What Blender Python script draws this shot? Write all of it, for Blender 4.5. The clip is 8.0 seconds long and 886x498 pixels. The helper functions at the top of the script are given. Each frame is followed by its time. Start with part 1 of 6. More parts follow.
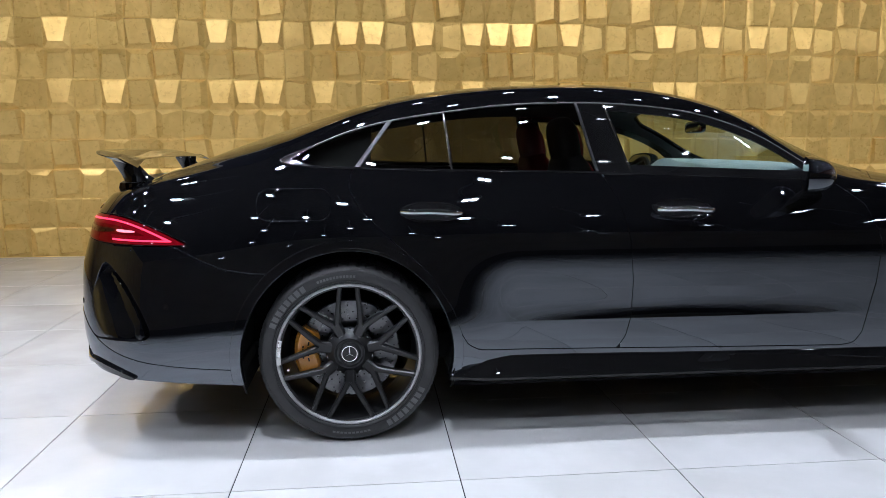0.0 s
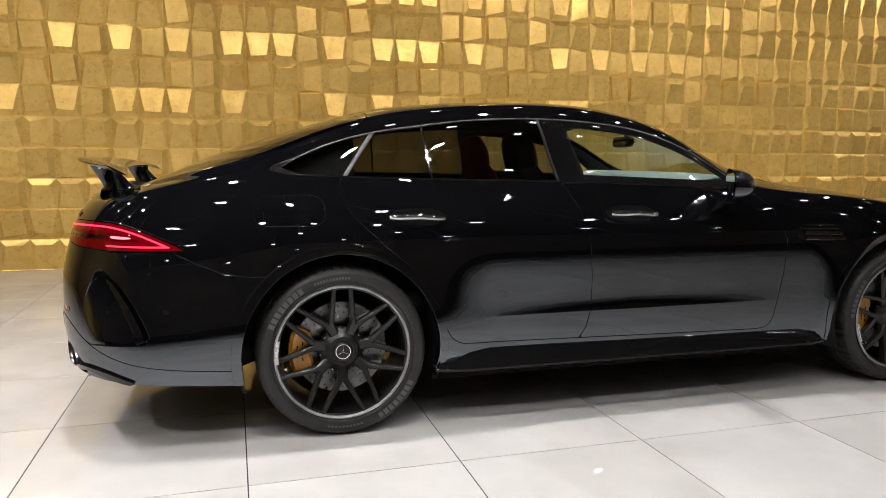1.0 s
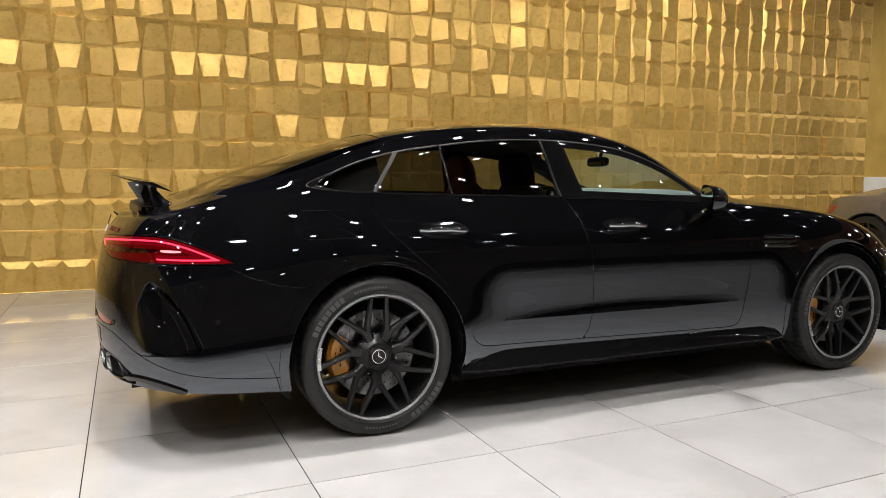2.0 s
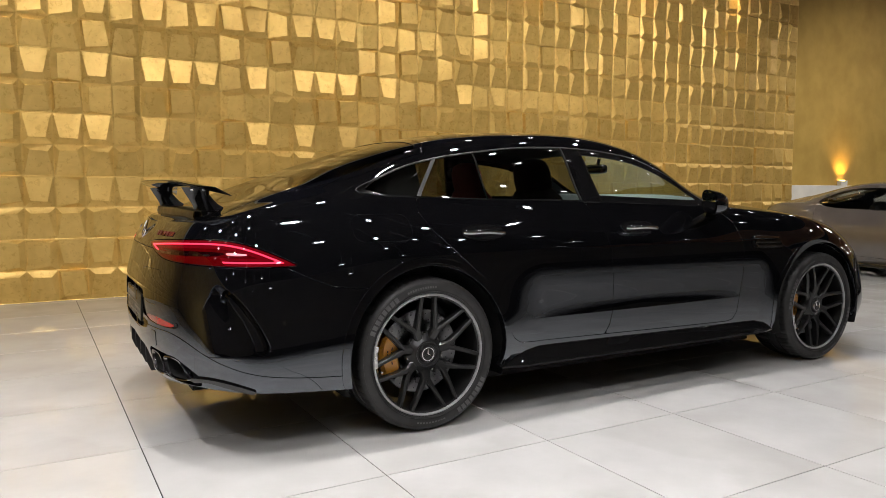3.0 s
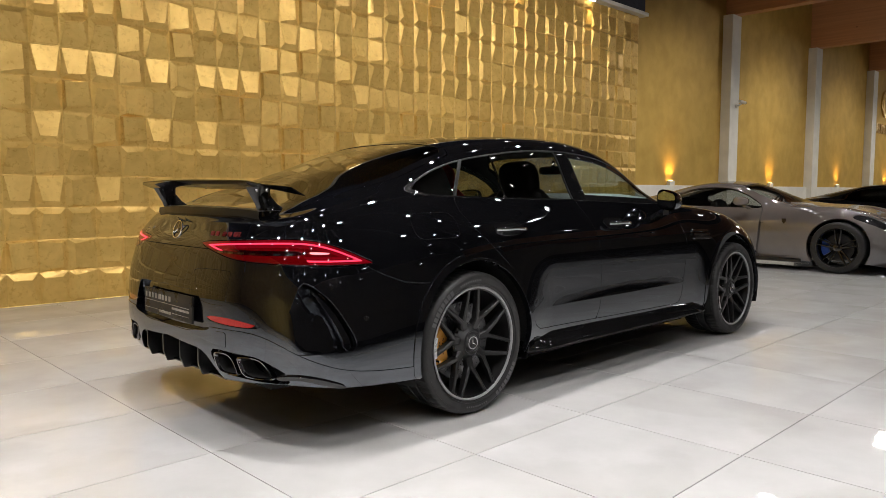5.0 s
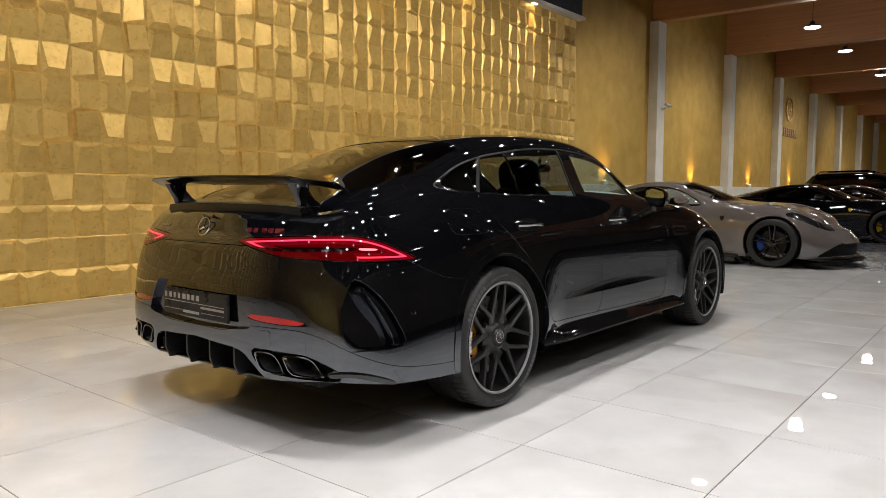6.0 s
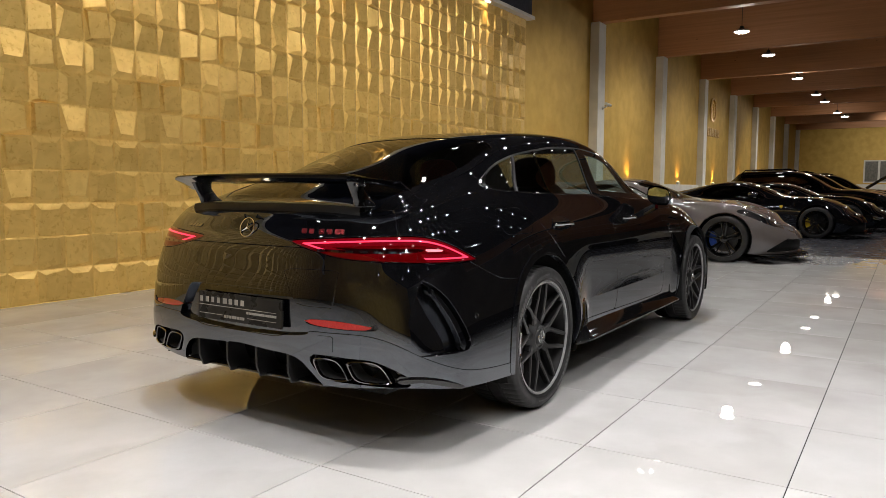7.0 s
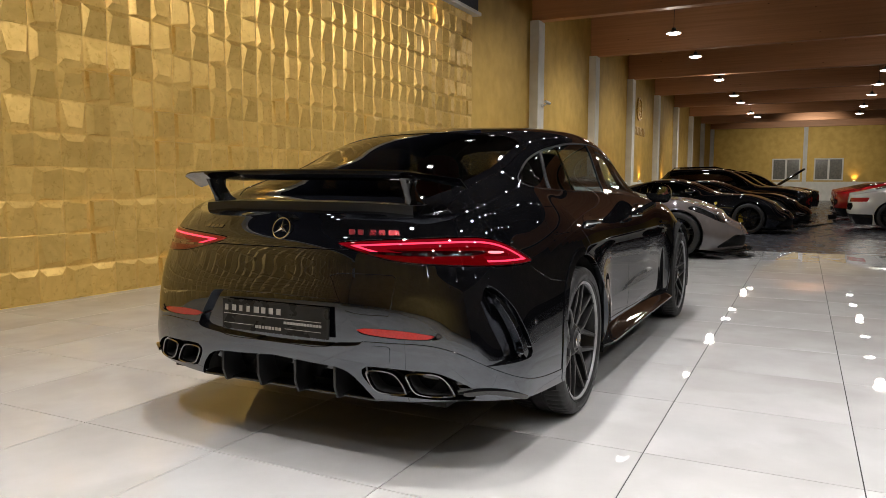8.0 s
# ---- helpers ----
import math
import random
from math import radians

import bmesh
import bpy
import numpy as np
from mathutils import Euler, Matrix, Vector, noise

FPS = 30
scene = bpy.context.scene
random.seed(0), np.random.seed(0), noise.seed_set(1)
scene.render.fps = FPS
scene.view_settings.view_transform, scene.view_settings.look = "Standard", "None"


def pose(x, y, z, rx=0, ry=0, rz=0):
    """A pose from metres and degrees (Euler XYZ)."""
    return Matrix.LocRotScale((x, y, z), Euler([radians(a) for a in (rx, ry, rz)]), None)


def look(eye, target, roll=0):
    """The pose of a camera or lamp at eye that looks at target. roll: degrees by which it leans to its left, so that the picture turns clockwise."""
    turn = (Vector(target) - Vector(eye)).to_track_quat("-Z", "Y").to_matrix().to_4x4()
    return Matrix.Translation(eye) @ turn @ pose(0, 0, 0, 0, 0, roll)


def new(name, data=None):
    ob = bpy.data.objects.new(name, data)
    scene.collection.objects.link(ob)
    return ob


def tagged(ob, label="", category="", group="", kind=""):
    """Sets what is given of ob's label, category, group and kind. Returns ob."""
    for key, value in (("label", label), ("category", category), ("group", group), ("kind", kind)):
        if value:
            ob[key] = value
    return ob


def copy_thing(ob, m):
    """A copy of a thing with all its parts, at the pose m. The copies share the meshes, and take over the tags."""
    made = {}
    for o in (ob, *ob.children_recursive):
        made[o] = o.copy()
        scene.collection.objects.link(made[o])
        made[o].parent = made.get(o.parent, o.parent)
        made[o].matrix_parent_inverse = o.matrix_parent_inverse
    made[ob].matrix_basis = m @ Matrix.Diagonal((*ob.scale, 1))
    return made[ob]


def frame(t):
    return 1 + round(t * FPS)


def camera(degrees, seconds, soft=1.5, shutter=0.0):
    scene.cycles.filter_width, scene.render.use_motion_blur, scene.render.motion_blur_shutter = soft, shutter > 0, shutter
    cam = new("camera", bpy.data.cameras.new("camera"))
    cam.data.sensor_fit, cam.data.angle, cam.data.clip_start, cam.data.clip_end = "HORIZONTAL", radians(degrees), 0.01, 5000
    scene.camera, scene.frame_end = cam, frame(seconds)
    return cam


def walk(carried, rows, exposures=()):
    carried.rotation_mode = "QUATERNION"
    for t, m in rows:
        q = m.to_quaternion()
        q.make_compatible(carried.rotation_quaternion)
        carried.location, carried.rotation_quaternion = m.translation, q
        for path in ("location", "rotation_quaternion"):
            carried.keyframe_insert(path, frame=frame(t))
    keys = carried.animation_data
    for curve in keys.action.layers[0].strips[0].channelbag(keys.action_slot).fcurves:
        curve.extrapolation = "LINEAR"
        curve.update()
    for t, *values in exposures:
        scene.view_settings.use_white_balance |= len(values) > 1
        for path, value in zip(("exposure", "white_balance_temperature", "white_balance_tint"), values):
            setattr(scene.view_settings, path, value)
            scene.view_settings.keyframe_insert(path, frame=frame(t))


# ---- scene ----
cam = camera(63.3, 8.0, soft=0.5)
PATH = [
    (0, (0.095, 0.902, 1.177), (0.296, 2.871, 0.894), -0.2),
    (0.5, (-0.156, 0.78, 1.174), (0.23, 2.723, 0.899), 0.1),
    (1, (-0.42, 0.748, 1.169), (0.136, 2.653, 0.92), 0.3),
    (1.5, (-0.7, 0.73, 1.143), (-0.006, 2.593, 0.925), 0.3),
    (2, (-1.012, 0.692, 1.142), (-0.207, 2.513, 0.955), 0.2),
    (3.5, (-1.851, 0.892, 1.11), (-0.759, 2.561, 0.954), 0.1),
    (4, (-2.111, 0.985, 1.111), (-0.914, 2.58, 0.955), 0.1),
    (4.5, (-2.354, 1.115, 1.127), (-1.053, 2.625, 0.966), 0.1),
    (6, (-2.987, 1.654, 1.102), (-1.437, 2.907, 0.94), 0.1),
    (6.5, (-3.134, 1.907, 1.11), (-1.518, 3.075, 0.942), 0.2),
    (7, (-3.281, 2.174, 1.112), (-1.606, 3.255, 0.941), 0.2),
    (7.5, (-3.35, 2.457, 1.106), (-1.621, 3.446, 0.931), 0.2),
    (8, (-3.376, 2.746, 1.11), (-1.594, 3.638, 0.932), 0.2),
]
EXPOSURES = [(0, 0.2, 5400, 10), (0.4, 0.18, 5950, 10), (0.9, 0.18, 6500, 10), (3.5, 0.04, 6400, 10), (8, 0.1, 6400, 10)]
walk(cam, [(t, look(eye, target, roll)) for t, eye, target, roll in PATH], EXPOSURES)

# ---- world and lights ----
world = bpy.data.worlds.new("night")
scene.world = world
world.use_nodes = True
world.node_tree.nodes["Background"].inputs[0].default_value = (0.02, 0.022, 0.03, 1)
world.node_tree.nodes["Background"].inputs[1].default_value = 0.3


# ---- materials ----
def shader(name):
    m = bpy.data.materials.new(name)
    m.use_nodes = True
    nt = m.node_tree
    return m, nt, nt.nodes["Principled BSDF"]


def noise_of(nt, scale, detail=3.0, coords="Object"):
    tc = nt.nodes.new("ShaderNodeTexCoord")
    n = nt.nodes.new("ShaderNodeTexNoise")
    n.inputs["Scale"].default_value, n.inputs["Detail"].default_value = scale, detail
    nt.links.new(tc.outputs[coords], n.inputs["Vector"])
    return n


def ramp(nt, fac, a, b, lo=0.35, hi=0.65):
    r = nt.nodes.new("ShaderNodeValToRGB")
    r.color_ramp.elements[0].position, r.color_ramp.elements[1].position = lo, hi
    r.color_ramp.elements[0].color, r.color_ramp.elements[1].color = (*a, 1), (*b, 1)
    nt.links.new(fac, r.inputs[0])
    return r


def bump(nt, bsdf, fac, strength, distance):
    b = nt.nodes.new("ShaderNodeBump")
    b.inputs["Strength"].default_value, b.inputs["Distance"].default_value = strength, distance
    nt.links.new(fac, b.inputs["Height"])
    nt.links.new(b.outputs[0], bsdf.inputs["Normal"])


def mottled(name, a, b, rough=0.5, rough2=None, metal=0.0, scale=8.0, fine=60.0, relief=0.0, coat=0.0, coords="Object", ior=1.45, bump_d=0.002):
    """A material whose colour and gloss wander between two states, with fine relief."""
    m, nt, p = shader(name)
    n = noise_of(nt, scale, 5.0, coords)
    c = ramp(nt, n.outputs[0], a, b)
    nt.links.new(c.outputs[0], p.inputs["Base Color"])
    p.inputs["Metallic"].default_value, p.inputs["IOR"].default_value = metal, ior
    p.inputs["Coat Weight"].default_value = coat
    p.inputs["Coat Roughness"].default_value = 0.03
    if rough2 is None:
        rough2 = rough
    r = ramp(nt, noise_of(nt, scale * 2.3, 6.0, coords).outputs[0], (rough,) * 3, (rough2,) * 3)
    nt.links.new(r.outputs[0], p.inputs["Roughness"])
    if relief:
        bump(nt, p, noise_of(nt, fine, 4.0, coords).outputs[0], relief, bump_d)
    return m


def paint(name, colour, rough=0.012, grain=0.0015, metal=0.0):
    """Clear lacquered car paint."""
    m, nt, p = shader(name)
    n = noise_of(nt, 2.5, 4.0)
    c = ramp(nt, n.outputs[0], colour, tuple(v * 1.15 for v in colour))
    nt.links.new(c.outputs[0], p.inputs["Base Color"])
    r = ramp(nt, noise_of(nt, 6.0, 6.0).outputs[0], (rough,) * 3, (rough * 2.2,) * 3)
    nt.links.new(r.outputs[0], p.inputs["Roughness"])
    p.inputs["Metallic"].default_value = metal
    p.inputs["IOR"].default_value = 2.2
    p.inputs["Specular Tint"].default_value = (0.84, 0.9, 1.0, 1)
    return m


def glass(name, tint, gloss=0.045, rough=0.0):
    """A thin pane: tinted clear, with a reflection that grows towards grazing sight."""
    m, nt, p = shader(name)
    out = nt.nodes["Material Output"]
    nt.nodes.remove(p)
    tr, gl, mix, lw, pw, ma = (nt.nodes.new(k) for k in ("ShaderNodeBsdfTransparent", "ShaderNodeBsdfGlossy", "ShaderNodeMixShader", "ShaderNodeLayerWeight", "ShaderNodeMath", "ShaderNodeMath"))
    tr.inputs[0].default_value = (*tint, 1)
    gl.inputs["Roughness"].default_value = rough
    lw.inputs[0].default_value = 0.5
    pw.operation, ma.operation = "POWER", "MULTIPLY_ADD"
    pw.inputs[1].default_value = 5.0
    ma.inputs[1].default_value, ma.inputs[2].default_value = 1 - 2 * gloss, 2 * gloss
    nt.links.new(lw.outputs["Facing"], pw.inputs[0])
    nt.links.new(pw.outputs[0], ma.inputs[0])
    nt.links.new(ma.outputs[0], mix.inputs[0])
    nt.links.new(tr.outputs[0], mix.inputs[1])
    nt.links.new(gl.outputs[0], mix.inputs[2])
    nt.links.new(mix.outputs[0], out.inputs[0])
    return m


def glow(name, colour, strength):
    m, nt, p = shader(name)
    p.inputs["Base Color"].default_value = (*(0.03 * v for v in colour), 1)
    p.inputs["Roughness"].default_value = 0.02
    p.inputs["Emission Color"].default_value = (*colour, 1)
    p.inputs["Emission Strength"].default_value = strength
    return m


M_BLACK = paint("black_paint", (0.0026, 0.0027, 0.0034), rough=0.008)
M_GLOSS = mottled("gloss_black_plastic", (0.006, 0.006, 0.0065), (0.008, 0.008, 0.0085), 0.02, 0.04, coat=0.6)
M_SATIN = mottled("satin_black_metal", (0.008, 0.008, 0.0085), (0.012, 0.012, 0.012), 0.29, 0.37, relief=0.02, fine=300)
M_MATT = mottled("matt_black_plastic", (0.012, 0.012, 0.012), (0.02, 0.02, 0.02), 0.55, 0.7, relief=0.15, fine=400, ior=1.25)
M_HANDLE = mottled("handle_chrome", (0.38, 0.38, 0.39), (0.5, 0.5, 0.51), 0.05, 0.1, metal=1.0, scale=40)
# Near black that mostly stands for shade inside gaps and cavities.
M_VOID = mottled("void_black", (0.004, 0.004, 0.004), (0.007, 0.007, 0.007), 0.9, 1.0, relief=0.2, fine=90)
M_RUBBER = mottled("tyre_rubber", (0.013, 0.013, 0.0135), (0.021, 0.021, 0.021), 0.46, 0.58, scale=14, relief=0.12, fine=220, ior=1.5)
M_LETTER = mottled("tyre_raised_mark", (0.075, 0.075, 0.078), (0.1, 0.1, 0.1), 0.5, 0.6, scale=30)
M_CHROME = mottled("chrome", (0.75, 0.75, 0.76), (0.82, 0.82, 0.83), 0.02, 0.035, metal=1.0)
M_TRIM = mottled("brushed_window_trim", (0.06, 0.06, 0.062), (0.075, 0.075, 0.077), 0.4, 0.46, metal=1.0, scale=30)
M_LIP = mottled("machined_rim_edge", (0.38, 0.38, 0.39), (0.46, 0.46, 0.47), 0.4, 0.5, metal=0.5, scale=30)
M_DARKCHROME = mottled("dark_chrome", (0.2, 0.2, 0.21), (0.28, 0.28, 0.28), 0.1, 0.16, metal=1.0)
M_STEEL = mottled("brake_steel", (0.13, 0.13, 0.135), (0.19, 0.19, 0.195), 0.26, 0.38, metal=1.0, scale=25)
M_CALIPER = mottled("bronze_caliper_lacquer", (0.6, 0.26, 0.03), (0.68, 0.31, 0.04), 0.25, 0.35, coat=0.5, scale=20)
M_TINT = glass("privacy_glass", (0.3, 0.31, 0.3), 0.055)
M_CLEAR = glass("clear_side_glass", (0.72, 0.8, 0.76))
M_REARGLASS = glass("tinted_rear_glass", (0.06, 0.057, 0.055), 0.055)
M_RED_LENS = mottled("red_lamp_lens", (0.008, 0.0004, 0.0006), (0.014, 0.0006, 0.001), 0.01, 0.02, coat=1.0)
M_RED_GLOW = glow("tail_light_tube", (1.0, 0.035, 0.08), 2.2)
M_RED_DIM = glow("tail_light_halo", (1.0, 0.006, 0.014), 0.06)
M_RED_END = glow("tail_light_end", (1.0, 0.008, 0.03), 0.13)
M_RED_HOT = glow("tail_light_core", (1.0, 0.22, 0.25), 2.0)
M_REFLECTOR = mottled("red_reflector", (0.32, 0.01, 0.008), (0.42, 0.015, 0.01), 0.12, 0.2, coat=0.8, scale=160)
M_RED_LEATHER = mottled("red_leather", (0.62, 0.026, 0.03), (0.7, 0.036, 0.038), 0.42, 0.55, relief=0.3, fine=260)
M_LEATHER = mottled("black_leather", (0.012, 0.012, 0.012), (0.02, 0.019, 0.018), 0.45, 0.55, relief=0.3, fine=260)
# Dashboard grey, with the cyan sheen of reflected light put into the colour.
M_DASH = mottled("grey_dashboard", (0.34, 0.39, 0.4), (0.4, 0.45, 0.46), 0.5, 0.6, relief=0.2, fine=300)
M_HEADLINER = mottled("charcoal_headliner", (0.035, 0.036, 0.038), (0.05, 0.05, 0.052), 0.9, 0.95, relief=0.3, fine=300)
M_SILVER_MARK = mottled("silver_mark", (0.6, 0.6, 0.6), (0.7, 0.7, 0.7), 0.25, 0.3, metal=1.0)
M_RED_MARK = mottled("red_chrome_mark", (0.16, 0.008, 0.014), (0.26, 0.03, 0.035), 0.25, 0.35, metal=0.8)
M_PLATE = mottled("black_plate", (0.012, 0.011, 0.01), (0.018, 0.017, 0.015), 0.25, 0.35, ior=1.28)
M_PLATE_MARK = mottled("pale_plate_print", (0.26, 0.245, 0.215), (0.32, 0.3, 0.265), 0.5, 0.6)


def tile_material():
    m, nt, p = shader("pale_porcelain_tile")
    geo = nt.nodes.new("ShaderNodeNewGeometry")
    info = nt.nodes.new("ShaderNodeObjectInfo")
    shift = nt.nodes.new("ShaderNodeVectorMath")
    shift.operation = "MULTIPLY_ADD"
    shift.inputs[1].default_value = (37.0, 53.0, 0.0)
    nt.links.new(info.outputs["Random"], shift.inputs[0])
    nt.links.new(geo.outputs["Position"], shift.inputs[2])

    def cloud(scale, detail):
        n = nt.nodes.new("ShaderNodeTexNoise")
        n.inputs["Scale"].default_value, n.inputs["Detail"].default_value = scale, detail
        nt.links.new(shift.outputs[0], n.inputs["Vector"])
        return n.outputs[0]

    c = ramp(nt, cloud(2.2, 8.0), (0.49, 0.485, 0.472), (0.59, 0.59, 0.58), 0.3, 0.7)
    mix = nt.nodes.new("ShaderNodeMixRGB")
    mix.blend_type = "MULTIPLY"
    mix.inputs[0].default_value = 1.0
    shade = nt.nodes.new("ShaderNodeMapRange")
    shade.inputs[3].default_value, shade.inputs[4].default_value = 0.98, 1.01
    nt.links.new(info.outputs["Random"], shade.inputs[0])
    nt.links.new(c.outputs[0], mix.inputs[1])
    nt.links.new(shade.outputs[0], mix.inputs[2])
    smear = nt.nodes.new("ShaderNodeMixRGB")
    smear.blend_type = "MULTIPLY"
    smear.inputs[0].default_value = 1.0
    nt.links.new(mix.outputs[0], smear.inputs[1])
    nt.links.new(ramp(nt, cloud(0.85, 10.0), (0.945, 0.94, 0.93), (1.0, 1.0, 1.0), 0.46, 0.5).outputs[0], smear.inputs[2])
    nt.links.new(smear.outputs[0], p.inputs["Base Color"])
    r = ramp(nt, cloud(1.3, 9.0), (0.01,) * 3, (0.034,) * 3, 0.47, 0.62)
    nt.links.new(r.outputs[0], p.inputs["Roughness"])
    p.inputs["IOR"].default_value = 1.5
    bump(nt, p, cloud(4.0, 2.0), 0.06, 0.004)
    return m


M_TILE = tile_material()
M_GROUT = mottled("grey_grout", (0.012, 0.012, 0.012), (0.02, 0.02, 0.02), 0.8, 0.9, relief=0.3, fine=200)
M_DARKTILE = mottled("dark_grey_floor_tile", (0.038, 0.039, 0.045), (0.052, 0.054, 0.062), 0.2, 0.3, scale=1.5, ior=1.3)


def gold_leaf():
    """Satin gold leaf, rubbed smooth in places and dulled in small torn flakes in others."""
    m, nt, p = shader("gold_leaf")
    info = nt.nodes.new("ShaderNodeObjectInfo")
    geo = nt.nodes.new("ShaderNodeNewGeometry")

    def cloud(scale, detail, distortion):
        n = nt.nodes.new("ShaderNodeTexNoise")
        n.inputs["Scale"].default_value, n.inputs["Detail"].default_value, n.inputs["Distortion"].default_value = scale, detail, distortion
        nt.links.new(geo.outputs["Position"], n.inputs["Vector"])
        return n.outputs[0]

    def times(a, b):
        mul = nt.nodes.new("ShaderNodeMixRGB")
        mul.blend_type = "MULTIPLY"
        mul.inputs[0].default_value = 1.0
        nt.links.new(a, mul.inputs[1])
        nt.links.new(b, mul.inputs[2])
        return mul.outputs[0]

    c = ramp(nt, cloud(6.0, 6.0, 1.2), (0.71, 0.468, 0.13), (0.80, 0.55, 0.17), 0.35, 0.62)
    odd = nt.nodes.new("ShaderNodeMath")
    odd.operation = "ADD"
    nt.links.new(info.outputs["Random"], odd.inputs[0])
    nt.links.new(geo.outputs["Random Per Island"], odd.inputs[1])
    fr = nt.nodes.new("ShaderNodeMath")
    fr.operation = "FRACT"
    nt.links.new(odd.outputs[0], fr.inputs[0])
    tone = nt.nodes.new("ShaderNodeMapRange")
    tone.inputs[3].default_value, tone.inputs[4].default_value = 0.9, 1.06
    nt.links.new(fr.outputs[0], tone.inputs[0])
    flakes = cloud(24.0, 4.0, 0.5)
    torn = ramp(nt, flakes, (1.0, 1.0, 1.0), (0.9, 0.86, 0.77), 0.58, 0.66)
    nt.links.new(times(times(c.outputs[0], tone.outputs[0]), torn.outputs[0]), p.inputs["Base Color"])
    p.inputs["Metallic"].default_value = 0.48
    r = ramp(nt, flakes, (0.35,) * 3, (0.6,) * 3, 0.56, 0.64)
    nt.links.new(r.outputs[0], p.inputs["Roughness"])
    bump(nt, p, cloud(30.0, 5.0, 0.5), 0.22, 0.003)
    return m


M_GOLD = gold_leaf()
M_GOLDWALL = mottled("gold_plaster", (0.50, 0.33, 0.075), (0.6, 0.405, 0.105), 0.52, 0.58, metal=0.3, scale=2.2, relief=0.08, fine=9.0, bump_d=0.01)
M_WHITE = mottled("white_wall_paint", (0.68, 0.67, 0.63), (0.76, 0.75, 0.71), 0.55, 0.65, scale=3.0, relief=0.1, fine=80)
M_NAVY = mottled("navy_fascia", (0.008, 0.012, 0.03), (0.012, 0.017, 0.04), 0.5, 0.6)
# Near-black boards: the unlit ceiling's darkness is put into the colour.
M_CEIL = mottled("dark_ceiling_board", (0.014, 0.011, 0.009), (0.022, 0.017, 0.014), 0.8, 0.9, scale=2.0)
M_SOUTH = mottled("pale_plain_wall", (0.12, 0.105, 0.085), (0.155, 0.135, 0.11), 0.8, 0.9, scale=1.0)
M_LAMP = glow("lamp_diffuser", (1.0, 0.93, 0.8), 40.0)
M_SPOT = glow("ceiling_spot_lens", (1.0, 0.95, 0.9), 75.0)
M_LAMPBODY = mottled("lamp_housing", (0.02, 0.02, 0.02), (0.03, 0.03, 0.03), 0.4, 0.5)


def timber():
    m, nt, p = shader("glulam_timber")
    tc = nt.nodes.new("ShaderNodeTexCoord")
    mp = nt.nodes.new("ShaderNodeMapping")
    mp.inputs["Scale"].default_value = (1.0, 0.12, 5.0)
    nt.links.new(tc.outputs["Object"], mp.inputs["Vector"])
    n = nt.nodes.new("ShaderNodeTexNoise")
    n.inputs["Scale"].default_value, n.inputs["Detail"].default_value = 4.0, 6.0
    nt.links.new(mp.outputs[0], n.inputs["Vector"])
    c = ramp(nt, n.outputs[0], (0.43, 0.2, 0.09), (0.54, 0.265, 0.125), 0.3, 0.7)
    v = nt.nodes.new("ShaderNodeTexVoronoi")
    v.inputs["Scale"].default_value = 2.2
    mp2 = nt.nodes.new("ShaderNodeMapping")
    mp2.inputs["Scale"].default_value = (1.0, 0.7, 1.6)
    nt.links.new(tc.outputs["Object"], mp2.inputs["Vector"])
    nt.links.new(mp2.outputs[0], v.inputs["Vector"])
    k = ramp(nt, v.outputs["Distance"], (0.25, 0.2, 0.18), (1, 1, 1), 0.03, 0.06)
    mix = nt.nodes.new("ShaderNodeMixRGB")
    mix.blend_type = "MULTIPLY"
    mix.inputs[0].default_value = 1.0
    nt.links.new(c.outputs[0], mix.inputs[1])
    nt.links.new(k.outputs[0], mix.inputs[2])
    nt.links.new(mix.outputs[0], p.inputs["Base Color"])
    p.inputs["Roughness"].default_value = 0.5
    bump(nt, p, n.outputs[0], 0.15, 0.003)
    return m


M_TIMBER = timber()
M_PANE = mottled("dark_window_pane", (0.13, 0.13, 0.12), (0.2, 0.19, 0.17), 0.12, 0.2)
M_SPOTGLOW = glow("soffit_spot_lens", (1.0, 0.8, 0.5), 20.0)
M_SIGN = mottled("gold_sign_metal", (0.5, 0.36, 0.12), (0.6, 0.44, 0.18), 0.25, 0.35, metal=1.0)

# ---- small building helpers ----
def finish(name, bm, material, parent=None, label="", smooth=False, matrix=None):
    me = bpy.data.meshes.new(name)
    bmesh.ops.recalc_face_normals(bm, faces=bm.faces)
    bm.to_mesh(me)
    bm.free()
    if smooth:
        me.shade_smooth()
        me.set_sharp_from_angle(angle=radians(38))
    me.materials.append(material)
    ob = new(name, me)
    if parent is not None:
        ob.parent = parent
    if matrix is not None:
        ob.matrix_basis = matrix
    if label:
        ob["label"] = label
    return ob


def part(name, bm, material, parent, label="", smooth=False):
    """One mesh object under a thing or under a part."""
    return finish(name, bm, material, parent, label, smooth)


def box(bm, x0, y0, z0, x1, y1, z1, bevel=0.0):
    r = bmesh.ops.create_cube(bm, size=1.0, matrix=Matrix.LocRotScale(((x0 + x1) / 2, (y0 + y1) / 2, (z0 + z1) / 2), None, (x1 - x0, y1 - y0, z1 - z0)))
    if bevel:
        edges = list({e for v in r["verts"] for e in v.link_edges})
        bmesh.ops.bevel(bm, geom=edges, offset=bevel, segments=2, affect="EDGES", profile=0.6)
    return r["verts"]


def boxed(*args, bevel=0.0):
    bm = bmesh.new()
    box(bm, *args, bevel=bevel)
    return bm


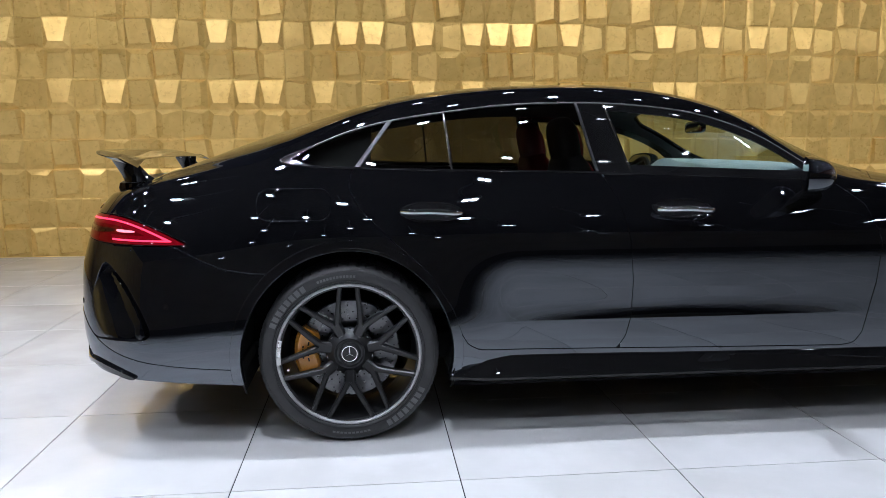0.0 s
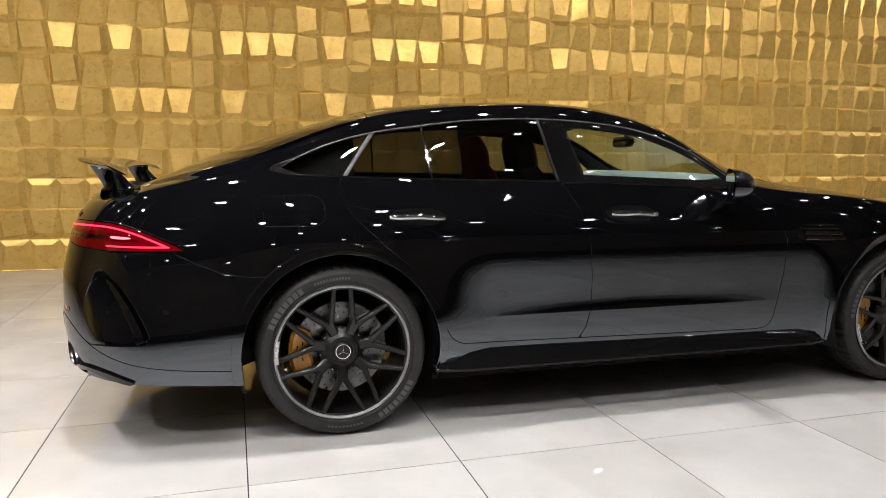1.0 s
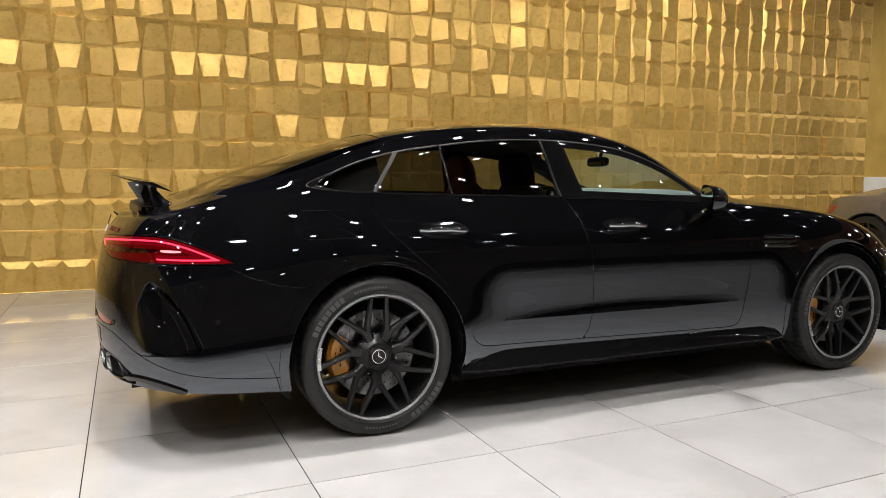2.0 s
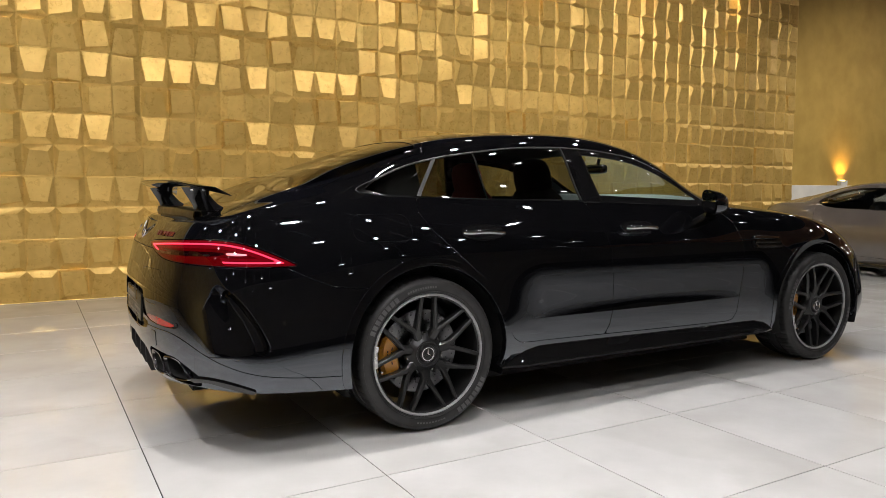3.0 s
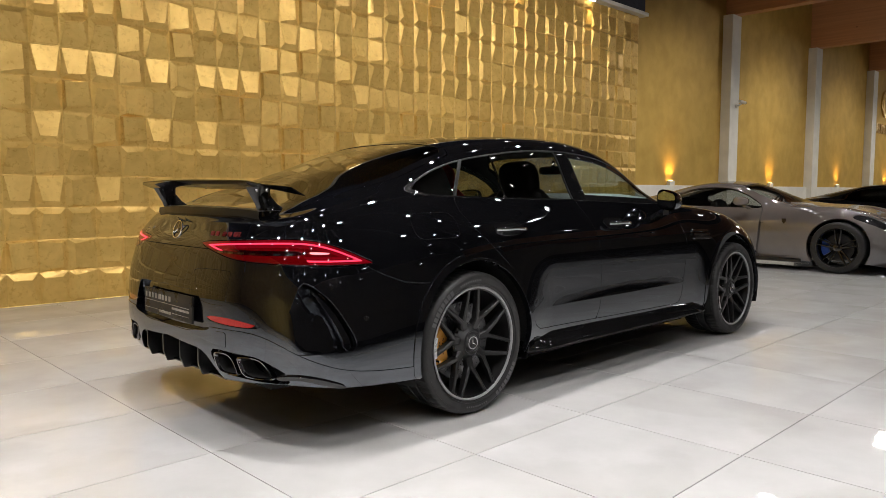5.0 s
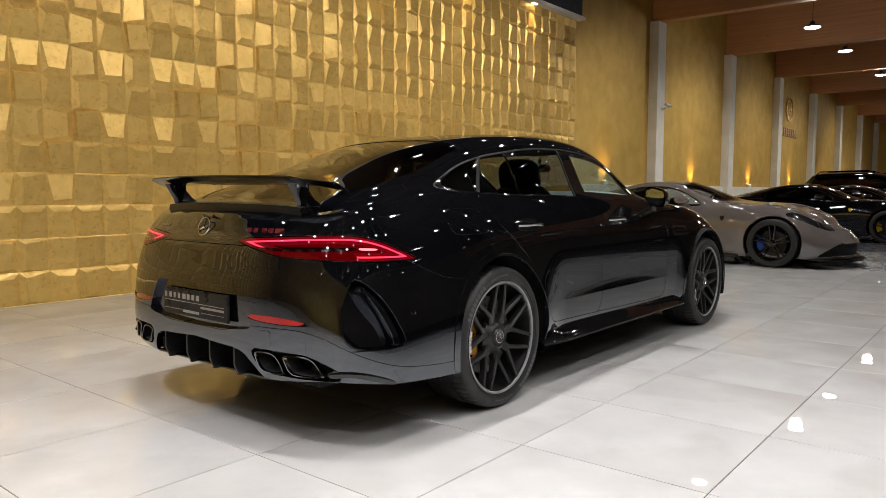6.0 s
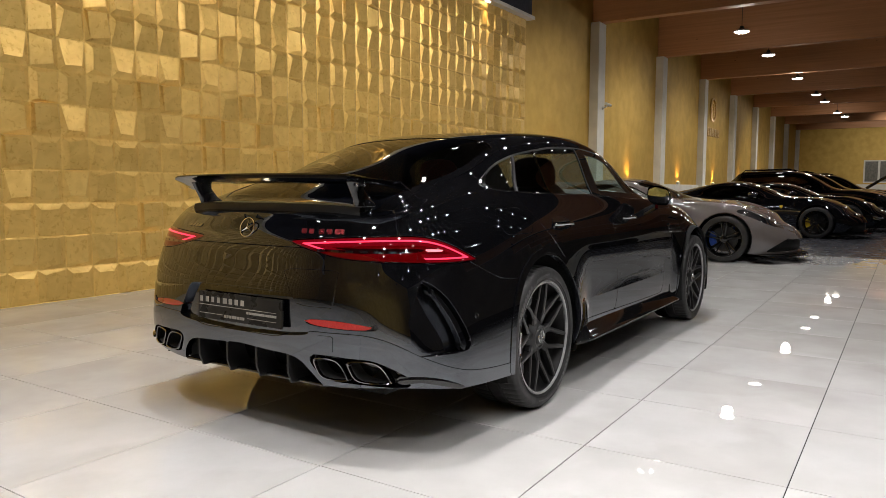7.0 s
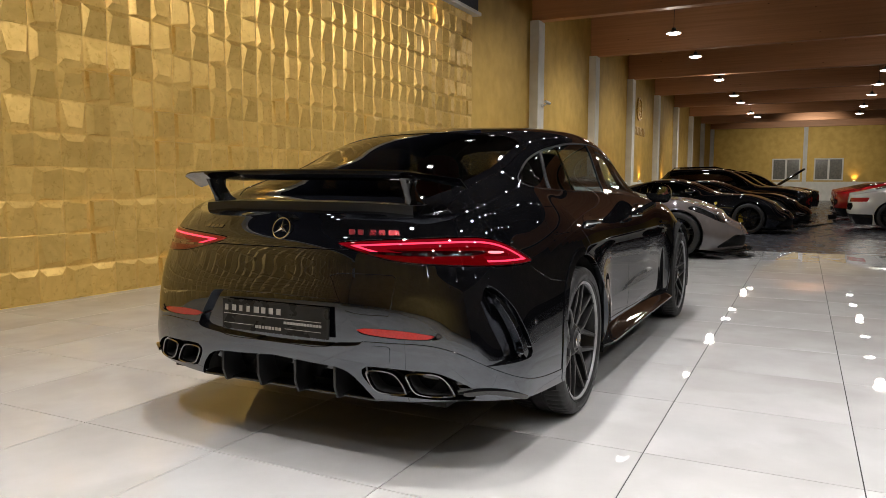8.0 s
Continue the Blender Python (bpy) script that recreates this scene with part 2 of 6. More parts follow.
def bar(bm, p0, p1, w0, w1, side, d0, d1, chamfer=0.25):
    """A tapered bar from p0 to p1, w wide along the direction across, d deep along side (depth runs from the line towards -side)."""
    p0, p1, side = Vector(p0), Vector(p1), Vector(side).normalized()
    along = (p1 - p0).normalized()
    across = along.cross(side).normalized()
    rings = []
    for p, w, d in ((p0, w0, d0), (p1, w1, d1)):
        h = w / 2
        c = h * chamfer * 2
        shape = ((-h, -d), (-h, -c), (-h + c, 0), (h - c, 0), (h, -c), (h, -d))
        rings.append([bm.verts.new(p + across * a + side * b) for a, b in shape])
    n = len(rings[0])
    for i in range(n):
        bm.faces.new((rings[0][i], rings[0][(i + 1) % n], rings[1][(i + 1) % n], rings[1][i]))
    bm.faces.new(rings[0][::-1])
    bm.faces.new(rings[1])


def revolve(bm, profile, n=96, axis="y", closed=False, arc=(0.0, 2 * math.pi), wobble=None):
    """Turns (radius, height) points about an axis; y here points out of the wheel."""
    full = abs(arc[1] - arc[0] - 2 * math.pi) < 1e-6
    rows = []
    for i in range(n if full else n + 1):
        a = arc[0] + (arc[1] - arc[0]) * i / n
        row = []
        for j, (r, h) in enumerate(profile):
            rr = r + (wobble(i, j) if wobble else 0.0)
            if axis == "y":
                row.append(bm.verts.new((rr * math.cos(a), h, rr * math.sin(a))))
            else:
                row.append(bm.verts.new((rr * math.cos(a), rr * math.sin(a), h)))
        rows.append(row)
    m = len(profile)
    for i in range(n):
        a, b = rows[i], rows[(i + 1) % len(rows)]
        for j in range(m if closed else m - 1):
            bm.faces.new((a[j], a[(j + 1) % m], b[(j + 1) % m], b[j]))
    return rows


def tube(bm, points, radius, sides=8, closed=False, flat=1.0):
    """A round bar along points."""
    pts = [Vector(p) for p in points]
    rings = []
    for i, p in enumerate(pts):
        q0 = pts[i - 1] if (i > 0 or closed) else pts[i]
        q1 = pts[(i + 1) % len(pts)] if (i < len(pts) - 1 or closed) else pts[i]
        d = (q1 - q0).normalized()
        ref = Vector((0, 0, 1)) if abs(d.z) < 0.9 else Vector((1, 0, 0))
        s = d.cross(ref).normalized()
        u = s.cross(d)
        rings.append([bm.verts.new(p + s * (radius * math.cos(2 * math.pi * k / sides)) + u * (radius * flat * math.sin(2 * math.pi * k / sides))) for k in range(sides)])
    for i in range(len(rings) if closed else len(rings) - 1):
        a, b = rings[i], rings[(i + 1) % len(rings)]
        for k in range(sides):
            bm.faces.new((a[k], a[(k + 1) % sides], b[(k + 1) % sides], b[k]))
    if not closed:
        bm.faces.new(rings[0][::-1])
        bm.faces.new(rings[-1])


def plate(bm, outline, lift, depth, matrix=None, bevel=0.0):
    """A flat shape given by its outline in (a, b), turned by matrix into place, depth thick."""
    verts = [bm.verts.new((a, b, lift)) for a, b in outline]
    f = bm.faces.new(verts)
    r = bmesh.ops.extrude_face_region(bm, geom=[f])
    moved = [g for g in r["geom"] if isinstance(g, bmesh.types.BMVert)]
    bmesh.ops.translate(bm, verts=moved, vec=(0, 0, depth))
    if bevel:
        edges = [e for v in moved for e in v.link_edges if all(w in moved for w in e.verts)]
        new_geom = bmesh.ops.bevel(bm, geom=list(set(edges)), offset=bevel, segments=2, affect="EDGES", profile=0.5)
        moved = list(set(moved) | {v for v in new_geom["verts"]})
    if matrix is not None:
        bmesh.ops.transform(bm, matrix=matrix, verts=[v for v in set(verts) | set(moved) if v.is_valid])


# ---- the room ----
WALL_Y = 9.05
REAR_Y = 9.5
X_END, X_WEST, Y_SOUTH, CEIL = 59.5, -12.0, -11.0, 6.9


def structure(name, bm, material, label=""):
    return tagged(finish(name, bm, material), label=label, kind="structure")


structure("floor", boxed(X_WEST, Y_SOUTH, -0.3, 9.998, 9.7, -0.0035), M_GROUT, "thin dark grey grout bed under pale glossy tiles")
structure("floor_dark", boxed(10.003, Y_SOUTH, -0.3, X_END, 9.7, -0.0035), M_GROUT, "dark joint bed under grey floor tiles")
structure("wall_north", boxed(X_WEST, WALL_Y + 0.015, 0, 10.53, REAR_Y + 0.3, CEIL), M_GOLDWALL, "gold-painted wall behind the relief tiles")
structure("wall_north_rear", boxed(10.534, REAR_Y, 0, X_END, REAR_Y + 0.3, CEIL), M_GOLDWALL, "gold plaster wall of the rear hall")
structure("wall_east", boxed(X_END, Y_SOUTH, 0, X_END + 0.3, 9.8, CEIL), M_GOLDWALL, "gold plaster end wall of the hall")
structure("wall_west", boxed(X_WEST - 0.3, Y_SOUTH, 0, X_WEST, 9.8, CEIL), M_GOLDWALL, "plain gold wall closing the showroom")
structure("wall_south", boxed(X_WEST, Y_SOUTH - 0.3, 0.8, X_END, Y_SOUTH, CEIL), M_SOUTH, "plain brown wall closing the showroom")
# Unseen dark strip added to shape the low reflections in the car's sides.
structure("wall_south_strip", boxed(X_WEST, Y_SOUTH - 0.3, 0, X_END, Y_SOUTH, 0.797), M_VOID, "dark strip added below the unseen closing wall")
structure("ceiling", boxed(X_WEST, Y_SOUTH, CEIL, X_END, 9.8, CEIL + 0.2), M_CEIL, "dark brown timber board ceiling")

bm = bmesh.new()
box(bm, 10.535, REAR_Y - 0.1, 0, X_END - 0.002, REAR_Y - 0.002, 1.25, bevel=0.008)
structure("dado", bm, M_WHITE, "white dado ledge below the gold plaster")

PILLARS = [15.28 + 5.93 * k for k in range(8)]
for x in PILLARS:
    structure("pillar", boxed(x, REAR_Y - 0.25, 0, x + 0.5, REAR_Y - 0.001, 5.495, bevel=0.008), M_WHITE, "white painted concrete pillar")
for y in (2.65, -3.4):
    structure("pillar", boxed(X_END - 0.25, y, 0, X_END - 0.001, y + 0.3, 6.5, bevel=0.008), M_WHITE, "white painted pillar on the end wall")
for k in range(0, 8):
    x = 15.4 + 5.93 * k
    top = REAR_Y - 0.01
    structure("roof_beam", boxed(x, Y_SOUTH + 0.01, 5.5, x + 0.3, top, CEIL - 0.002, bevel=0.012), M_TIMBER, "deep knotty glulam timber roof beam")

structure("soffit", boxed(X_WEST + 0.01, 8.87, 4.585, 10.6, WALL_Y + 0.012, 4.655, bevel=0.006), M_WHITE, "white soffit ledge above the gold tiles")
structure("fascia", boxed(X_WEST + 0.01, 8.9, 4.658, 10.5, WALL_Y + 0.012, CEIL - 0.003), M_NAVY, "dark navy fascia above the white soffit")


# ---- lamps ----
def area_lamp(name, at, power, size, colour, aim=None, spread=180, deep=None):
    d = bpy.data.lights.new(name, "AREA")
    d.shape, d.size, d.energy, d.color, d.spread = "RECTANGLE" if deep else "DISK", size, power, colour, radians(spread)
    if deep:
        d.size_y = deep
    ob = new(name, d)
    ob.matrix_basis = look(at, aim or (at[0], at[1] + 1e-4, 0))
    return ob


NEUTRAL = (1.0, 0.955, 0.935)


def pendant(x, y, z, top):
    """A shallow high-bay lamp on a thin rod."""
    lamp = tagged(new("pendant_lamp"), label="dark pendant hall lamp with a bright diffuser", category="lamp", group="hall lamps")
    lamp.matrix_basis = pose(x, y, z)
    bm = bmesh.new()
    revolve(bm, [(0.001, 0.16), (0.05, 0.155), (0.07, 0.08), (0.19, 0.035), (0.205, 0.004), (0.19, 0.004), (0.001, 0.02)], 24, "z")
    part("housing", bm, M_LAMPBODY, lamp, smooth=True)
    bm = bmesh.new()
    revolve(bm, [(0.001, -0.03), (0.13, -0.026), (0.19, 0.0), (0.001, 0.004)], 24, "z")
    part("diffuser", bm, M_LAMP, lamp, "bright warm white diffuser", smooth=True)
    bm = bmesh.new()
    tube(bm, [(0, 0, 0.15), (0, 0, top - z)], 0.008, 6)
    part("rod", bm, M_LAMPBODY, lamp)


for x, y in ((17.9, 6.2), (22.0, 6.15), (27.9, 6.0), (33.6, 5.9), (36.9, 5.85), (42.9, 5.75), (45.6, 5.55), (23.2, 0.3), (27.9, 0.25), (32.0, 0.15), (35.9, 0.12), (41.3, 0.1), (45.6, 0.05)):
    pendant(x, y, 5.35, CEIL)
def point_lamp(name, at, power, radius, colour):
    d = bpy.data.lights.new(name, "POINT")
    d.energy, d.color, d.shadow_soft_size = power, colour, radius
    new(name, d).matrix_basis = pose(*at)


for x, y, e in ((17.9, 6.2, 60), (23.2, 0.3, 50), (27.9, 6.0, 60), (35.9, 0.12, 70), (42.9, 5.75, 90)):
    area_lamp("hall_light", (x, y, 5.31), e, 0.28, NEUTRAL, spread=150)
for x, y in ((17.9, 6.2), (23.2, 0.3), (27.9, 6.0), (35.9, 0.12), (42.9, 5.75)):
    point_lamp("hall_glow", (x, y, 5.2), 46, 0.15, (1.0, 0.9, 0.76))
# Added spot with no fixture, to brighten the far end wall.
d = bpy.data.lights.new("end_wall_fill", "SPOT")
d.energy, d.spot_size, d.spot_blend, d.color, d.shadow_soft_size = 1700, radians(84), 1.0, (1.0, 0.92, 0.78), 0.1
new("end_wall_fill", d).matrix_basis = look((47.0, 2.5, 4.7), (X_END, 2.2, 1.4))


def spot_parts():
    bm = bmesh.new()
    for p in ((-.085, -.085, .03, .085, .085, .13), (-.085, -.085, -.02, .085, -.07, .03), (-.085, .07, -.02, .085, .085, .03), (-.085, -.07, -.02, -.07, .07, .03), (.07, -.07, -.02, .085, .07, .03)):
        box(bm, *p)
    yield "housing", bm, M_LAMPBODY
    bm = bmesh.new()
    tube(bm, [(0, 0, 0.13), (0, 0, CEIL - SPOT_Z)], 0.01, 6)
    yield "rod", bm, M_LAMPBODY
    for x in (-.035, .035):
        for y in (-.035, .035):
            yield "lens", boxed(x - .03, y - .03, .012, x + .03, y + .03, .028, bevel=.004), M_SPOT
    yield "louvre", boxed(-.004, -.07, -.02, .004, .07, -.006), M_LAMPBODY
    yield "louvre", boxed(-.07, -.004, -.019, .07, .004, -.007), M_LAMPBODY


SPOT_Z = 4.9
first = tagged(new("ceiling_spot"), label="square dark ceiling lamp with four bright cells", category="lamp", group="show floor spots")
for name, bm, material in spot_parts():
    part(name, bm, material, first, smooth=True)
for i in range(12):
    for j in range(7):
        x, y = -5.2 + 1.3 * i + 0.35 * (j % 2), -7.6 + 2.4 * j
        if j < 3 and i % 2 != j % 2:
            continue
        if i == j == 0:
            first.matrix_basis = pose(x, y, SPOT_Z)
        else:
            copy_thing(first, pose(x, y, SPOT_Z))
        if i < 7 and 0 < j < 3:
            copy_thing(first, pose(10.6 + 2.6 * i, y, SPOT_Z))
        if i % 2 == j % 2 and 1 < j < 6:
            power = (36, 56, 60, 55)[j - 2] * ((1.5 if j < 4 else 1.15) if x < -3.2 else 0.62 if x < 2.0 else (0.26, 0.12, 0.08, 0.47)[j - 2])
            area_lamp("show_light", (x, y, SPOT_Z), power * 1.42, 0.09, NEUTRAL, spread=118, deep=0.09)
for k in range(2):
    for y in (-2.8, 1.2):
        copy_thing(first, pose(-7.0 - 2.2 * k, y, SPOT_Z))
        area_lamp("show_light", (-7.0 - 2.2 * k, y, SPOT_Z - .03), 52, 0.09, NEUTRAL, spread=118, deep=0.09)
# Extra beams set under the ceiling lamps to brighten the gold tiles.
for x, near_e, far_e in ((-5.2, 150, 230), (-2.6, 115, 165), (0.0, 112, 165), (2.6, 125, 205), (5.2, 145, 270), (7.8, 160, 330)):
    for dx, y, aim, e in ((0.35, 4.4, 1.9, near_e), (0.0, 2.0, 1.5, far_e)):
        d = bpy.data.lights.new("wall_fill", "SPOT")
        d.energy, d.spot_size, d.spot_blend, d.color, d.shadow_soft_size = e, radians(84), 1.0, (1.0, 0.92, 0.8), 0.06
        new("wall_fill", d).matrix_basis = look((x + dx, y, 4.86), (x + dx, WALL_Y, aim))
# Unseen spots without fixtures, added to brighten the rear hall's gold plaster.
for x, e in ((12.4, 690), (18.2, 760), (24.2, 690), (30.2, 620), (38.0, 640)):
    d = bpy.data.lights.new("wall_fill", "SPOT")
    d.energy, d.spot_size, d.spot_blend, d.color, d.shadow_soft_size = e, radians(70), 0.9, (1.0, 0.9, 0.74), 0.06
    new("wall_fill", d).matrix_basis = look((x, 3.6, 5.3), (x + 0.6, REAR_Y, 1.3))
# Unseen spots added so the car's sides reflect a dimly lit south wall.
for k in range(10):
    d = bpy.data.lights.new("south_fill", "SPOT")
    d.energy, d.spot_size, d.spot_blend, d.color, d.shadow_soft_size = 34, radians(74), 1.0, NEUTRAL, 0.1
    new("south_fill", d).matrix_basis = look((-10 + 5.5 * k, -7.0, 4.9), (-10 + 5.5 * k, Y_SOUTH, 2.8))
# Lamps added without fixtures to brighten the near end of the hall.
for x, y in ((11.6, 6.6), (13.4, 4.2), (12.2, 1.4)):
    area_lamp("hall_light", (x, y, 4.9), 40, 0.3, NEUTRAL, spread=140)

# ---- skins: smooth lofted bodywork that is cut into panels ----
def spline(knots):
    """A smooth curve through (x, value) knots; straight beyond its ends."""
    xs, ys = (np.array(v, float) for v in zip(*knots))
    n = len(xs)
    h = np.diff(xs)
    a, b = np.zeros((n, n)), np.zeros(n)
    a[0, 0] = a[-1, -1] = 1
    for i in range(1, n - 1):
        a[i, i - 1], a[i, i], a[i, i + 1] = h[i - 1], 2 * (h[i - 1] + h[i]), h[i]
        b[i] = 6 * ((ys[i + 1] - ys[i]) / h[i] - (ys[i] - ys[i - 1]) / h[i - 1])
    m = np.linalg.solve(a, b)

    def f(x):
        x = np.asarray(x, float)
        c = np.clip(x, xs[0], xs[-1])
        i = np.clip(np.searchsorted(xs, c) - 1, 0, n - 2)
        t = c - xs[i]
        hi = h[i]
        return ys[i] + t * ((ys[i + 1] - ys[i]) / hi - hi * (2 * m[i] + m[i + 1]) / 6) + m[i] * t ** 2 / 2 + (m[i + 1] - m[i]) * t ** 3 / (6 * hi)

    return f


class Skin:
    """Points, normals and faces of a smooth surface."""

    def __init__(self, v, n, f):
        self.v, self.n, self.f = v, n, f

    def cut(self, fun, offset=0.0):
        """The piece where fun(points) > offset, cut cleanly along the line."""
        val = fun(self.v) - offset
        val = np.where(np.abs(val) < 1e-6, 1e-6, val)
        ins = val > 0
        v, nn, faces, made = list(self.v), list(self.n), [], {}
        for f in self.f:
            k = sum(1 for i in f if ins[i])
            if k == len(f):
                faces.append(f)
            elif k:
                out = []
                for a, b in zip(f, (*f[1:], f[0])):
                    if ins[a]:
                        out.append(a)
                    if ins[a] != ins[b]:
                        key = (min(a, b), max(a, b))
                        if key not in made:
                            t = val[a] / (val[a] - val[b])
                            p, q = self.v[a] * (1 - t) + self.v[b] * t, self.n[a] * (1 - t) + self.n[b] * t
                            made[key] = len(v)
                            v.append(p)
                            nn.append(q / (np.linalg.norm(q) + 1e-9))
                        out.append(made[key])
                if len(out) > 2:
                    faces.append(tuple(out))
        return Skin(np.array(v), np.array(nn), faces).tidy()

    def refine(self, fun, n):
        """Splits the four-cornered faces where fun(points) > 0 into n x n, and drops the others."""
        keep = fun(self.v) > 0
        v, nn, faces, made = [], [], [], {}

        def point(f, i, j):
            a, b = i / n, j / n
            w = ((1 - a) * (1 - b), a * (1 - b), a * b, (1 - a) * b)
            key = tuple(sorted((f[k], round(w[k] * n * n)) for k in range(4) if w[k] > 1e-9))
            if key not in made:
                made[key] = len(v)
                v.append(sum(self.v[f[k]] * w[k] for k in range(4)))
                q = sum(self.n[f[k]] * w[k] for k in range(4))
                nn.append(q / (np.linalg.norm(q) + 1e-9))
            return made[key]

        for f in self.f:
            if len(f) == 4 and any(keep[i] for i in f):
                for i in range(n):
                    for j in range(n):
                        faces.append((point(f, i, j), point(f, i + 1, j), point(f, i + 1, j + 1), point(f, i, j + 1)))
        return Skin(np.array(v), np.array(nn), faces)

    def tidy(self):
        used = sorted({i for f in self.f for i in f})
        where = {i: k for k, i in enumerate(used)}
        if not used:
            return Skin(np.zeros((0, 3)), np.zeros((0, 3)), [])
        return Skin(self.v[used], self.n[used], [tuple(where[i] for i in f) for f in self.f])

    def lift(self, d):
        return Skin(self.v + self.n * d, self.n, self.f)

    def flat(self):
        """Takes the directions anew from the faces."""
        nn = np.zeros_like(self.v)
        for f in self.f:
            c = np.cross(self.v[f[1]] - self.v[f[0]], self.v[f[2]] - self.v[f[0]])
            for i in f:
                nn[i] += c
        nn /= np.maximum(np.linalg.norm(nn, axis=1, keepdims=True), 1e-12)
        turn = np.sign(np.sum(nn * self.n, axis=1, keepdims=True))
        return Skin(self.v, nn * np.where(turn == 0, 1, turn), self.f)

    def rim(self):
        """The open edges, as (a, b) in the order of their faces."""
        seen = {}
        for f in self.f:
            for a, b in zip(f, (*f[1:], f[0])):
                if (b, a) in seen:
                    del seen[(b, a)]
                else:
                    seen[(a, b)] = 1
        return [e for e in seen if abs(self.v[e[0]][1]) + abs(self.v[e[1]][1]) > 1e-5]

    def mesh(self, name, material, parent, label="", edge=0.0):
        """Links it as a part; edge: how far its open edges turn inwards."""
        v, nn, faces = [tuple(p) for p in self.v], [tuple(p) for p in self.n], list(self.f)
        if edge:
            for a, b in self.rim():
                p = [self.v[b], self.v[a], self.v[a] - self.n[a] * edge, self.v[b] - self.n[b] * edge]
                q = np.cross(p[1] - p[0], p[3] - p[0])
                if np.linalg.norm(q) < 1e-12:
                    continue
                q = q / np.linalg.norm(q)
                r = min(.0014, edge * .2)
                p[0], p[1] = p[0] + (q - self.n[b]) * r, p[1] + (q - self.n[a]) * r
                p[2], p[3] = p[2] + q * r, p[3] + q * r
                k = len(v)
                v += [tuple(self.v[b]), tuple(self.v[a])] + [tuple(c) for c in p]
                nn += [tuple(self.n[b]), tuple(self.n[a])] + [tuple(q)] * 4
                faces += [(k, k + 1, k + 3, k + 2), (k + 2, k + 3, k + 4, k + 5)]
        me = bpy.data.meshes.new(name)
        me.from_pydata(v, [], faces)
        me.shade_smooth()
        me.normals_split_custom_set_from_vertices(nn)
        me.materials.append(material)
        ob = new(name, me)
        ob.parent = parent
        if label:
            ob["label"] = label
        return ob


def polygon(points, rounding=0.0, axes=(0, 2)):
    """Signed distance to a closed outline in two axes, positive inside; takes the size of y, so both sides match."""
    p = np.array(points, float)

    def f(v):
        q = np.stack([np.abs(v[:, a]) if a == 1 else v[:, a] for a in axes], 1)
        best, inside = np.full(len(q), 1e9), np.zeros(len(q), bool)
        for a, b in zip(p, np.roll(p, -1, 0)):
            e = b - a
            t = np.clip(((q - a) @ e) / (e @ e), 0, 1)
            best = np.minimum(best, np.linalg.norm(q - a - t[:, None] * e, axis=1))
            crosses = ((a[1] > q[:, 1]) != (b[1] > q[:, 1])) & (q[:, 0] < (b[0] - a[0]) * (q[:, 1] - a[1]) / (b[1] - a[1] + 1e-12) + a[0])
            inside ^= crosses
        return np.where(inside, best, -best) + rounding

    return f


def smooth_outline(points, n=6):
    """A rounded closed outline through the points."""
    p = [np.array(q, float) for q in points]
    out = []
    for i in range(len(p)):
        a, b, c, d = p[i - 1], p[i], p[(i + 1) % len(p)], p[(i + 2) % len(p)]
        for k in range(n):
            t = k / n
            out.append(tuple(0.5 * (2 * b + (c - a) * t + (2 * a - 5 * b + 4 * c - d) * t * t + (3 * b - a - 3 * c + d) * t ** 3)))
    return out


def round_rect(x0, y0, x1, y1, r, n=5):
    out = []
    for cx, cy, a0 in ((x1 - r, y1 - r, 0), (x0 + r, y1 - r, 90), (x0 + r, y0 + r, 180), (x1 - r, y0 + r, 270)):
        for k in range(n + 1):
            a = radians(a0 + 90 * k / n)
            out.append((cx + r * math.cos(a), cy + r * math.sin(a)))
    return out


def both(f, g):
    return lambda v: np.minimum(f(v), g(v))


def either(f, g):
    return lambda v: np.maximum(f(v), g(v))


def neg(f):
    return lambda v: -f(v)


